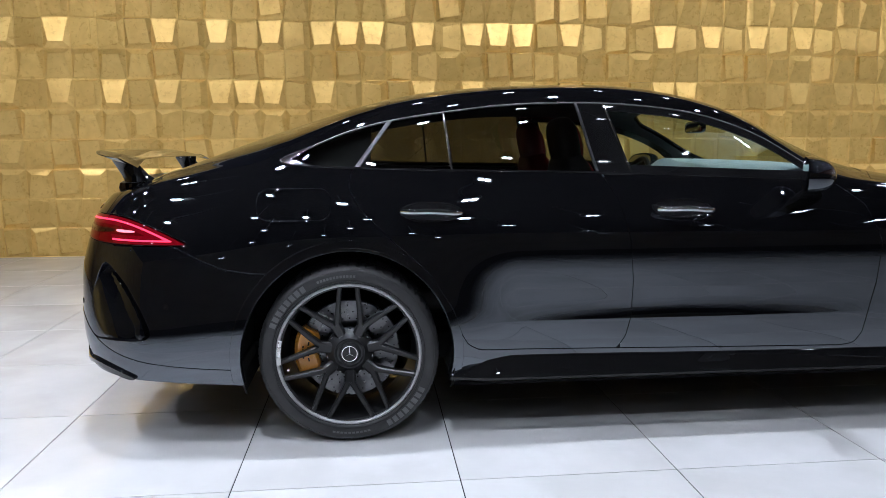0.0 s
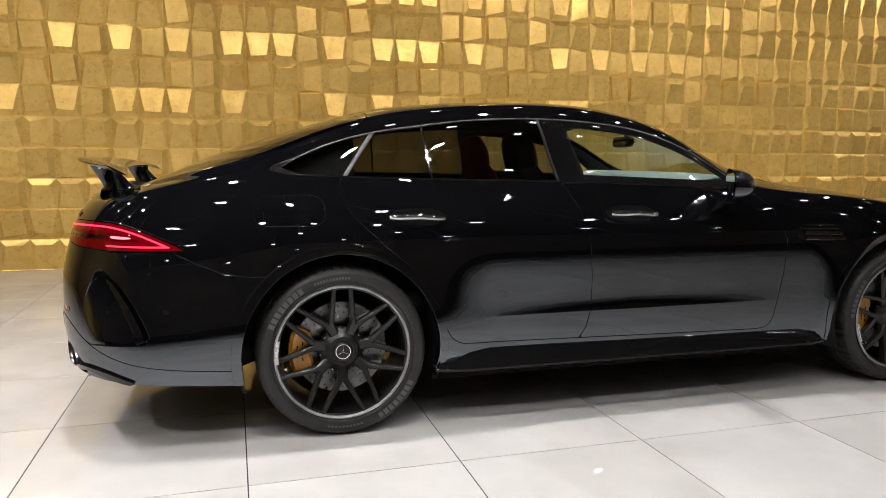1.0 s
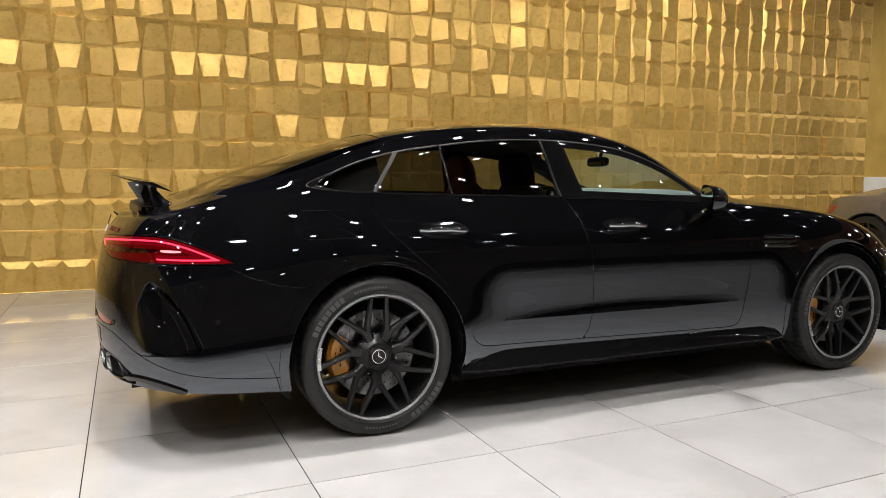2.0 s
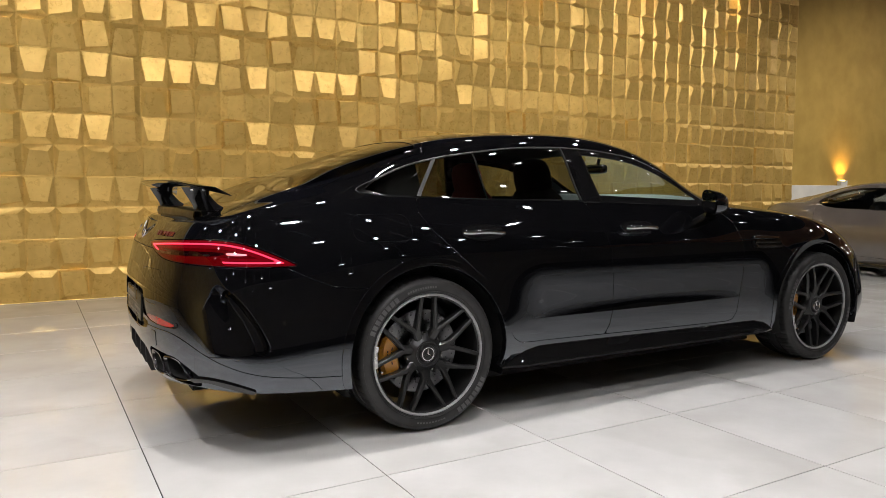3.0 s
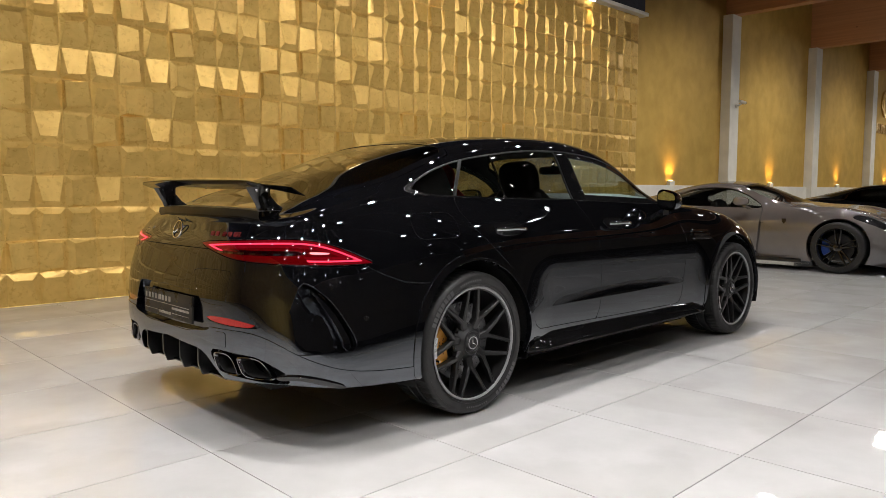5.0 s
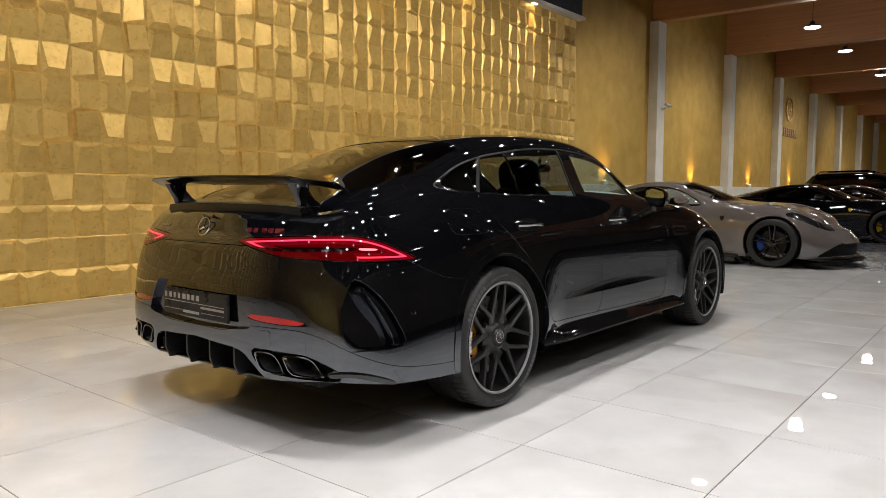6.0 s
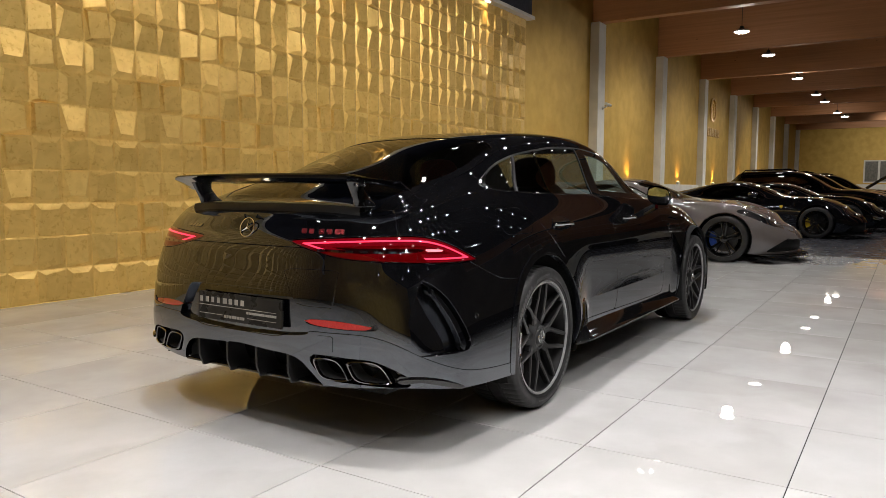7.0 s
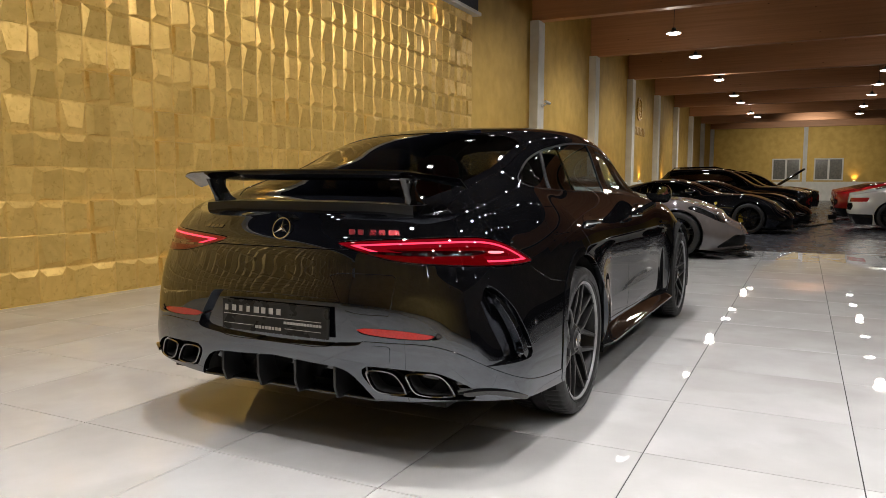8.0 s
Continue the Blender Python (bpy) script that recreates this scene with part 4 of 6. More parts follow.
    above = lambda v: v[:, 2] - np.interp(q_of(v), [.3, .6, .9, 1.1, 1.34], [.860, .857, .857, .845, .803])
    for lo, hi, mat, up, name, words in ((.005, .036, M_RED_END, .001, "light_glow", "red glow round the light guide"), (.015, .0215, M_RED_GLOW, .0016, "light_tube", "glowing red light guide")):
        loop = lamp.cut(lambda v: light(v) - lo).cut(lambda v: hi - light(v))
        loop.cut(above).lift(up).mesh(name, mat, lens, words)
        loop.cut(neg(above)).cut(lambda v: q_of(v) - .95 + (v[:, 2] - .83) * 1.2).lift(up).mesh(name, mat, lens, words)
    lamp.cut(on_tail(polygon(smooth_outline([(.97, .861), (1.06, .857), (1.08, .852), (1.05, .849), (.98, .852)], 3)))).lift(.002).mesh("light_tube", M_RED_HOT, lens, "bright pinkish light guide")
    for k in range(7):
        q0 = .36 + .078 * k
        lamp.cut(on_tail(polygon(round_rect(q0, .848, q0 + .046, .857, .003)))).lift(.001).mesh("lamp_cell", M_DARKCHROME, lens, "smoked indicator cell")

rear_pane = skin.cut(reargl, 0.001).cut(lambda v: reargl(v) - 0.0)
rear_pane.lift(-0.003).mesh("rear_glass", M_REARGLASS, hero, "dark tinted rear window", edge=0.006)
skin.cut(screen, 0.001).lift(-0.003).mesh("windscreen", M_CLEAR, hero, "clear windscreen", edge=0.006)


# ---- wing on the tailgate ----
def wing():
    bm = bmesh.new()
    rows = []
    n = 48
    for i in range(n + 1):
        s = -1 + 2 * i / n
        y = 0.70 * s
        e = max(0.0, (abs(s) - 0.78) / 0.22)
        te = -1.085 + 0.075 * abs(s) ** 2.5 + 0.10 * e ** 2.2
        le = -0.885 + 0.05 * abs(s) ** 2
        zt = 1.162 - 0.012 * s * s - 0.022 * e
        zl = 1.128 - 0.008 * s * s - 0.026 * e
        th = 0.011 * (1 - 0.6 * e)
        ring = []
        for c, t in ((0, 0.25), (0.12, 0.8), (0.45, 1.0), (0.85, 0.7), (1, 0.2), (0.85, -0.5), (0.45, -0.8), (0.12, -0.55), (0, -0.25)):
            ring.append(bm.verts.new((te + (le - te) * c, y, zt + (zl - zt) * c + th * t + 0.006 * (1 - c) ** 3)))
        rows.append(ring)
    m = len(rows[0])
    for a, b in zip(rows, rows[1:]):
        for k in range(m):
            bm.faces.new((a[k], a[(k + 1) % m], b[(k + 1) % m], b[k]))
    bm.faces.new(rows[0])
    bm.faces.new(rows[-1][::-1])
    return bm


WING = part("rear_wing", wing(), M_BLACK, hero, "gloss black raised rear wing", smooth=True)
for sign in (-1, 1):
    bm = bmesh.new()
    rows = []
    for x, z, hx, hy in ((-.95, 1.134, .06, .017), (-.94, 1.10, .05, .014), (-.91, 1.06, .056, .017), (-.88, 1.03, .075, .03), (-.855, .995, .1, .05)):
        rows.append([bm.verts.new((x + hx * math.cos(a), sign * 0.495 + hy * math.sin(a), z)) for a in [2 * math.pi * k / 14 for k in range(14)]])
    for a, b in zip(rows, rows[1:]):
        for k in range(14):
            bm.faces.new((a[k], a[(k + 1) % 14], b[(k + 1) % 14], b[k]))
    bm.faces.new(rows[0])
    st = part("wing_strut", bm, M_GLOSS, WING, "gloss black wing strut", smooth=True)
    for dx in (-.02, .03):
        bm = bmesh.new()
        revolve(bm, [(.001, .006), (.006, .005), (.007, 0)], 10)
        bmesh.ops.transform(bm, matrix=Matrix.Translation((-.95 + dx, sign * .495 - .023, 1.12)), verts=bm.verts)
        part("bolt", bm, M_CHROME, WING)
# raised lip below the wing
bm = bmesh.new()
rows = []
for i in range(41):
    s = -1 + i / 20
    y, e = .53 * s, abs(s) ** 6
    x = -.985 + .035 * s * s
    z = 1.018 - .006 * s * s
    rows.append([bm.verts.new(p) for p in ((x - .012, y, z - .03), (x - .02, y, z - .006), (x - .016, y, z + .022 * (1 - .3 * e)), (x + .01, y, z + .028 * (1 - .4 * e)), (x + .06, y, z + .018), (x + .12, y, z + .02))])
for a, b in zip(rows, rows[1:]):
    for k in range(5):
        bm.faces.new((a[k], a[k + 1], b[k + 1], b[k]))
part("wing_base", bm, M_SATIN, hero, "satin black lip below the wing", smooth=True)

# ---- marks and small fittings on the saloon's skin ----
def mark(name, outline, material, parent, label, lift=0.003, side=None):
    s = skin.refine(lambda v: on_tail(polygon(outline))(v) + .04, 5).cut(on_tail(polygon(outline)))
    if side:
        s = s.cut(lambda v: v[:, 1] * side)
    if s.f:
        s.lift(lift).mesh(name, material, parent, label, edge=0.003)


# maker's badge: a plain ring with three thin bars
def badge(parent, m, r):
    bm = bmesh.new()
    revolve(bm, [(r * .86, 0), (r * .88, .004), (r * .97, .004), (r, 0)], 40)
    for k in range(3):
        a = math.pi / 2 + k * 2 * math.pi / 3
        bar(bm, (0, .004, 0), (r * .9 * math.cos(a), .002, r * .9 * math.sin(a)), r * .24, r * .03, (0, 1, 0), .003, .002, .45)
    bmesh.ops.transform(bm, matrix=m, verts=bm.verts)
    part("badge", bm, M_CHROME, parent, "round chrome badge", smooth=True)


badge(hero, pose(-1.1, 0, .934, 18, 0, 90), .046)
for k, (a, b) in enumerate(((.27, .305), (.312, .345), (.368, .405), (.411, .448), (.455, .515))):
    mark("model_mark", [(a + .008, .919), (b, .919), (b + .004, .937), (a + .012, .937)], M_RED_MARK, hero, "red and chrome model mark without lettering", side=-1)
for k, (a, b) in enumerate(((.30, .328), (.333, .36), (.365, .39), (.395, .418))):
    mark("maker_mark", [(a, .926), (b, .926), (b, .938), (a, .938)], M_DARKCHROME, hero, "small dark chrome mark without lettering", side=1)

# number plate carrier with plain printed bars
PL = pose(-1.152, 0, .578, 0, 2, 0)
bm = boxed(-.012, -.268, -.062, 0, .268, .062, bevel=.004)
bmesh.ops.transform(bm, matrix=PL, verts=bm.verts)
PLATE = part("plate_holder", bm, M_PLATE, hero, "black dealer plate with pale print")


def print_bar(y0, z0, y1, z1):
    bm = boxed(-.0135, y1, z0, -.0115, y0, z1)
    bmesh.ops.transform(bm, matrix=PL, verts=bm.verts)
    part("print_bar", bm, M_PLATE_MARK, PLATE)


for k in range(8):
    w = (.021, .026, .02, .02, .032, .026, .026, .026)[k]
    y = .252 - .0385 * k
    print_bar(y, .015, y - w * .8, .039)
print_bar(.256, .001, -.235, .0035)
for k in range(13):
    print_bar(-.055 - .0142 * k, -.018, -.0665 - .0142 * k, -.008)
print_bar(.256, -.0375, .1, -.0355)
for k in range(8):
    print_bar(.09 - .017 * k, -.047, .078 - .017 * k, -.035)
print_bar(-.06, -.0375, -.235, -.0355)

# tail sensors
for y, z, x in ((-.905, .57, -.70), (.905, .57, -.70), (-.70, .553, -1.065), (.70, .553, -1.065)):
    d = np.linalg.norm(skin.v - np.array([x, y, z]), axis=1)
    i = int(np.argmin(d))
    n = Vector(skin.n[i])
    bm = bmesh.new()
    revolve(bm, [(.001, .0015), (.0075, .0015), (.0085, .0004), (.0095, .0022), (.0115, .0022), (.0125, -.002)], 20)
    m = Matrix.Translation(Vector(skin.v[i])) @ Vector((0, 1, 0)).rotation_difference(n).to_matrix().to_4x4()
    bmesh.ops.transform(bm, matrix=m, verts=bm.verts)
    part("parking_sensor", bm, M_DARKCHROME if abs(y) > .8 else M_GLOSS, BUMPER_OB, "small round parking sensor", smooth=True)

# diffuser fins and blade
for y in (-.285, -.095, .095, .285):
    bm = bmesh.new()
    rows = []
    for x, z0, z1 in ((-1.15, .335, .418), (-1.13, .285, .422), (-1.0, .278, .40), (-.88, .275, .34)):
        rows.append([bm.verts.new((x, y + s * .0055, z)) for s, z in ((-1, z0), (1, z0), (1, z1), (-1, z1))])
    for a, b in zip(rows, rows[1:]):
        for k in range(4):
            bm.faces.new((a[k], a[(k + 1) % 4], b[(k + 1) % 4], b[k]))
    bm.faces.new(rows[0][::-1])
    bm.faces.new(rows[-1])
    part("diffuser_fin", bm, M_SATIN, VALANCE_OB, "satin black diffuser fin")
bm = bmesh.new()
box(bm, -1.10, -.45, .284, -.75, .45, .296, bevel=.005)
part("diffuser_blade", bm, M_GLOSS, VALANCE_OB)


def tail_x(y):
    return -1.16 + .46 * (1 - (1 - min(.999, abs(y) / .92) ** 3) ** (1 / 3))


def tip(s, a, b):
    """A four-cornered exhaust tip: a bright rim round a dark pipe, its mouth following the bumper."""
    shape = [(s * p, z) for p, z in ((a, .413), (b - .05, .41), (b, .348), (b - .012, .330), (a + .04, .334), (a, .378))]
    out = smooth_outline(shape, 5)
    cy, cz = sum(p[0] for p in out) / len(out), sum(p[1] for p in out) / len(out)
    def loft(*steps):
        bm = bmesh.new()
        rows = [[bm.verts.new((tail_x(p[0]) + dx, cy + (p[0] - cy) * k, cz + (p[1] - cz) * k)) for p in out] for k, dx in steps]
        for r0, r1 in zip(rows, rows[1:]):
            for i in range(len(out)):
                bm.faces.new((r0[i], r0[(i + 1) % len(out)], r1[(i + 1) % len(out)], r1[i]))
        return bm

    t = part("exhaust_tip", loft((1.0, .03), (1.02, .012), (1.0, .003), (.90, .003), (.86, .016)), M_DARKCHROME, VALANCE_OB, "chrome-rimmed four-cornered exhaust tip", smooth=True)
    # Near-black pipe and closing face stand for the shade inside the tip.
    part("pipe", loft((.86, .016), (.82, .10)), M_VOID, t, smooth=True)
    bm = bmesh.new()
    bm.faces.new([bm.verts.new((tail_x(p[0]) + .09, cy + (p[0] - cy) * .9, cz + (p[1] - cz) * .9)) for p in out])
    part("pipe_dark_end", bm, M_VOID, t)


for s in (-1, 1):
    tip(s, .43, .58)
    tip(s, .588, .75)

# side skirts
for s in (-1, 1):
    bm = bmesh.new()
    rows = []
    for i in range(41):
        x = .40 + 2.06 * i / 40
        e = min(1.0, (x - .395) / .16, (2.47 - x) / .12)
        e = e * e * (3 - 2 * e)
        w = .93 + .028 * e
        up = .268 + (.06 - .035 * min(1, (x - .4) / 1.9)) * e
        rows.append([bm.verts.new((x, s * y, z)) for y, z in ((.862, up + .022), (.90, up + .008), (w - .018, .268), (w, .256), (w + .001, .247), (w - .02, .236), (.80, .228))])
    for a, b in zip(rows, rows[1:]):
        for k in range(6):
            bm.faces.new((a[k], a[k + 1], b[k + 1], b[k]))
    part("side_skirt", bm, M_GLOSS, hero, "gloss black side skirt blade", smooth=True)

# floor pan
bm = bmesh.new()
box(bm, .44, -.72, .15, 2.5, .72, .26)
box(bm, -.95, -.56, .25, .44, .56, .33)
box(bm, 2.5, -.58, .15, 3.7, .58, .3)
part("underbody", bm, M_VOID, hero)
# Dark block added to stop the floor showing through the exhaust openings.
part("rear_backing", boxed(-1.02, -.70, .275, -.6, .70, .55), M_VOID, hero)

# wheel arch flares and liners
for s in (-1, 1):
    # Dark block added behind the wheel to close the view under the bumper.
    part("arch_backing", boxed(-.72, min(s * .5, s * .9), .272, -.425, max(s * .5, s * .9), .33, bevel=.006), M_VOID, hero)
    for a in AXLES:
        flare = skin.cut(lambda v: np.minimum(np.minimum(arch(v, ARCH_R - .003), .452 - (arch(v, 0))), np.minimum(v[:, 1] * s - .3, np.minimum(tail_floor(v), .6 - np.abs(v[:, 0] - a)))))
        flare.cut(neg(doors_cut), .001).lift(.0045).mesh("wheel_arch", M_BLACK, hero, "black wheel arch lip", edge=.03)
        bm = bmesh.new()
        revolve(bm, [(.425, .93), (.44, .90), (.44, .50), (.10, .50)], 40, arc=(radians(-20), radians(200)))
        bmesh.ops.transform(bm, matrix=Matrix.Translation((a, 0, .362)) @ Matrix.Diagonal((1, s, 1, 1)), verts=bm.verts)
        part("arch_liner", bm, M_VOID, hero, smooth=True)


# door handles
def handle(x, door, s):
    y = .862 * s
    bm = bmesh.new()
    pts = []
    for i in range(15):
        t = i / 14
        pts.append((x + .235 * t, s * (.872 + .034 * math.sin(math.pi * t) ** .6), .924 - .008 * t - .003 * math.cos(2 * math.pi * t)))
    tube(bm, pts, .0085, 12, flat=1.35)
    h = part("handle", bm, M_HANDLE, door, "chrome pull handle", smooth=True)
    cup = skin.cut(lambda v: np.minimum(polygon(smooth_outline([(x - .012, .925), (x + .04, .952), (x + .12, .957), (x + .2, .95), (x + .25, .92), (x + .2, .888), (x + .12, .880), (x + .04, .888)], 4))(v), v[:, 1] * s - .3))
    cup.lift(.0012).mesh("handle_cup", M_GLOSS, door, edge=.002)
    cup.cut(lambda v: .0035 - polygon(smooth_outline([(x - .012, .925), (x + .04, .952), (x + .12, .957), (x + .2, .95), (x + .25, .92), (x + .2, .888), (x + .12, .880), (x + .04, .888)], 4))(v)).lift(.003).mesh("handle_rim", M_GLOSS, door)


for s in (-1, 1):
    handle(.215, DOORS["rear", s], s)
    handle(1.262, DOORS["front", s], s)


# door mirrors
def mirror(s, door):
    bm = bmesh.new()
    rows = []
    for i in range(11):
        u = i / 10
        x = 1.85 + .115 * u
        k = math.sqrt(max(0.0, 1 - u ** 2.6))
        ring = []
        for j in range(20):
            a = 2 * math.pi * j / 20
            c, d = math.cos(a), math.sin(a)
            w = abs(c) ** .7 * math.copysign(1, c)
            h = abs(d) ** .7 * math.copysign(1, d)
            ring.append(bm.verts.new((x + (1 - u) * (.005 - .044 * w), s * (.925 + .095 * w * (.25 + .75 * k)), 1.06 + .068 * h * (.2 + .8 * k) - .012 * w)))
        rows.append(ring)
    for a, b in zip(rows, rows[1:]):
        for k in range(20):
            bm.faces.new((a[k], a[(k + 1) % 20], b[(k + 1) % 20], b[k]))
    bm.faces.new(rows[-1])
    m = part("mirror_shell", bm, M_BLACK, door, "gloss black door mirror", smooth=True)
    bm = bmesh.new()
    ring = [bm.verts.new((1.851 - .042 * abs(math.cos(a)) ** .7 * math.copysign(1, math.cos(a)) + .005 * math.sin(a), s * (.925 + .086 * abs(math.cos(a)) ** .7 * math.copysign(1, math.cos(a))), 1.06 + .059 * abs(math.sin(a)) ** .7 * math.copysign(1, math.sin(a)) - .011 * math.cos(a))) for a in [2 * math.pi * j / 24 for j in range(24)]]
    bm.faces.new(ring)
    part("mirror_glass", bm, M_CHROME, m, "silvered mirror glass")
    bm = bmesh.new()
    bar(bm, (1.90, s * .90, 1.01), (1.89, s * .80, .955), .10, .13, (0, 0, 1), .05, .05, .3)
    part("mirror_foot", bm, M_GLOSS, m)


for s in (-1, 1):
    mirror(s, DOORS["front", s])

# wing vents
for s in (-1, 1):
    near = skin.refine(lambda v: np.where(v[:, 1] * s > .4, polygon([(2.28, .72), (2.62, .72), (2.62, .88), (2.28, .88)])(v), -1), 4)
    for k in range(3):
        z = .832 - .027 * k
        near.cut(polygon([(2.335 + .01 * k, z - .005), (2.56 + .012 * k, z - .012), (2.568 + .012 * k, z), (2.34 + .01 * k, z + .008)])).lift(.012).mesh("vent_bar", M_HANDLE, hero, "chrome wing vent bar", edge=.012)
    near.cut(polygon(smooth_outline([(2.315, .80), (2.345, .845), (2.56, .845), (2.59, .78), (2.56, .755), (2.35, .762)], 3))).lift(.0015).mesh("vent_bed", M_GLOSS, hero)


# ---- wheels ----
def wheel(name, m):
    """A black seven-pair-spoke alloy wheel; y points outwards, the origin is the hub in the plane of the outer lip."""
    bm = bmesh.new()
    revolve(bm, [(.30, -.27), (.288, -.262), (.262, -.25), (.252, -.16), (.262, -.06), (.272, -.025), (.276, -.008), (.268, -.012)], 96)
    w = part(name, bm, M_SATIN, hero, "satin black forged alloy wheel", smooth=True)
    w.matrix_basis = m
    bm = bmesh.new()
    revolve(bm, [(.2745, -.012), (.2765, .0), (.281, .003), (.2855, .001), (.289, -.006)], 128)
    part("rim_lip", bm, M_LIP, w, "polished rim edge", smooth=True)

    # tyre with ribs and shoulder cuts
    def cuts(i, j):
        return (0, -.002, -.006, -.006, -.004)[j - 6] if 6 <= j <= 10 and i % 5 < 1 else -.006 if j in (18, 19) and i % 5 < 1 else 0.0
    prof = [(.284, -.02), (.288, -.002), (.295, .003), (.306, .008), (.32, .010), (.334, .008), (.346, .001), (.3535, -.010), (.3575, -.024), (.3595, -.04), (.360, -.085), (.353, -.087), (.353, -.098), (.360, -.10), (.3605, -.15), (.353, -.152), (.353, -.164), (.3605, -.166), (.359, -.235), (.3565, -.255), (.348, -.278), (.33, -.29), (.30, -.285), (.284, -.27)]
    bm = bmesh.new()
    revolve(bm, prof, 300, wobble=cuts)
    tyre = part("tyre", bm, M_RUBBER, w, "black low-profile tyre", smooth=True)
    # raised maker's bars on the side wall
    def bars(a0, a1, n, r0, r1, mat):
        for k in range(n):
            lo, hi = a0 + (a1 - a0) * k / n, a0 + (a1 - a0) * (k + .72) / n
            bm = bmesh.new()
            pts = []
            for r, yy in ((r0, .0095), (r1, .0095)):
                pts.append([bm.verts.new((r * math.cos(radians(lo + (hi - lo) * q / 3)), yy + .0012, r * math.sin(radians(lo + (hi - lo) * q / 3)))) for q in range(4)])
            for q in range(3):
                bm.faces.new((pts[0][q], pts[0][q + 1], pts[1][q + 1], pts[1][q]))
            part("tyre_mark", bm, mat, tyre)
    bars(22, 60, 8, .307, .332, M_LETTER)
    bars(68, 96, 12, .313, .323, M_LETTER)
    bars(206, 244, 8, .307, .332, M_LETTER)
    bars(256, 284, 10, .314, .322, M_LETTER)
    # fine rings moulded into the side wall
    for r in (.298, .338):
        bm = bmesh.new()
        revolve(bm, [(r - .0012, .006), (r, .0105 if r < .33 else .0072), (r + .0012, .006)], 120)
        part("sidewall_ring", bm, M_RUBBER, tyre, smooth=True)

    # spokes: seven forks, each a pair of blades
    for k in range(7):
        mid = math.pi / 2 + k * 2 * math.pi / 7
        for sg in (-1, 1):
            bm = bmesh.new()
            join = mid + sg * math.pi / 7
            pts = []
            for r, a, y in ((.074, join, -.037), (.122, join - sg * .055, -.027), (.2, mid + sg * .205, -.014), (.276, mid + sg * .122, -.006)):
                pts.append((r * math.cos(a), y, r * math.sin(a)))
            bar(bm, pts[0], pts[1], .046, .031, (0, 1, 0), .035, .035, .22)
            bar(bm, pts[1], pts[2], .025, .0195, (0, 1, 0), .035, .034, .24)
            bar(bm, pts[2], pts[3], .0195, .0175, (0, 1, 0), .034, .03, .24)
            part("spoke", bm, M_SATIN, w)
        a = mid
        bm = bmesh.new()
        revolve(bm, [(.001, -.052), (.007, -.052), (.0095, -.056), (.011, -.075)], 10)
        bmesh.ops.translate(bm, verts=bm.verts, vec=(.0875 * math.cos(a), 0, .0875 * math.sin(a)))
        part("wheel_bolt", bm, M_DARKCHROME, w, smooth=True)
    bm = bmesh.new()
    revolve(bm, [(.001, -.07), (.098, -.075), (.098, -.06), (.085, -.046), (.066, -.03), (.061, -.024), (.057, -.024), (.052, -.03), (.044, -.03), (.04, -.022), (.036, -.018), (.001, -.0175)], 64)
    hub = part("hub_cap", bm, M_SATIN, w, smooth=True)
    bm = bmesh.new()
    revolve(bm, [(.028, -.018), (.029, -.0155), (.032, -.0155), (.033, -.018)], 40)
    for k in range(3):
        a = math.pi / 2 + k * 2 * math.pi / 3
        bar(bm, (0, -.0145, 0), (.029 * math.cos(a), -.0165, .029 * math.sin(a)), .007, .0012, (0, 1, 0), .003, .002, .45)
    part("badge", bm, M_CHROME, hub, "round chrome badge", smooth=True)
    part("valve", boxed(.235, -.035, -.06, .245, -.005, -.05, bevel=.002), M_CHROME, w)
    # decal on the lip
    bm = bmesh.new()
    rows = [[bm.verts.new((r * math.cos(radians(14 - 1.6 * q)), .004, r * math.sin(radians(14 - 1.6 * q)))) for q in range(14)] for r in (.268, .2825)]
    for q in range(13):
        bm.faces.new((rows[0][q], rows[0][q + 1], rows[1][q + 1], rows[1][q]))
    part("rim_decal", bm, M_SILVER_MARK, w, "pale decal without lettering")
    # brake disc with drilled holes shown as small dark studs
    bm = bmesh.new()
    revolve(bm, [(.08, -.11), (.10, -.105), (.197, -.105), (.2, -.108), (.2, -.135), (.08, -.135)], 72)
    disc = part("brake_disc", bm, M_STEEL, w, "drilled steel brake disc", smooth=True)
    bm = bmesh.new()
    for k in range(28):
        for q in range(3):
            a, r = 2 * math.pi * k / 28 + .09 * q, .125 + .027 * q
            bmesh.ops.create_circle(bm, cap_ends=True, radius=.0035, segments=6, matrix=Matrix.Translation((r * math.cos(a), -.1042, r * math.sin(a))) @ pose(0, 0, 0, 90))
    tagged(part("disc_holes", bm, M_VOID, disc), kind="stuff")
    return w


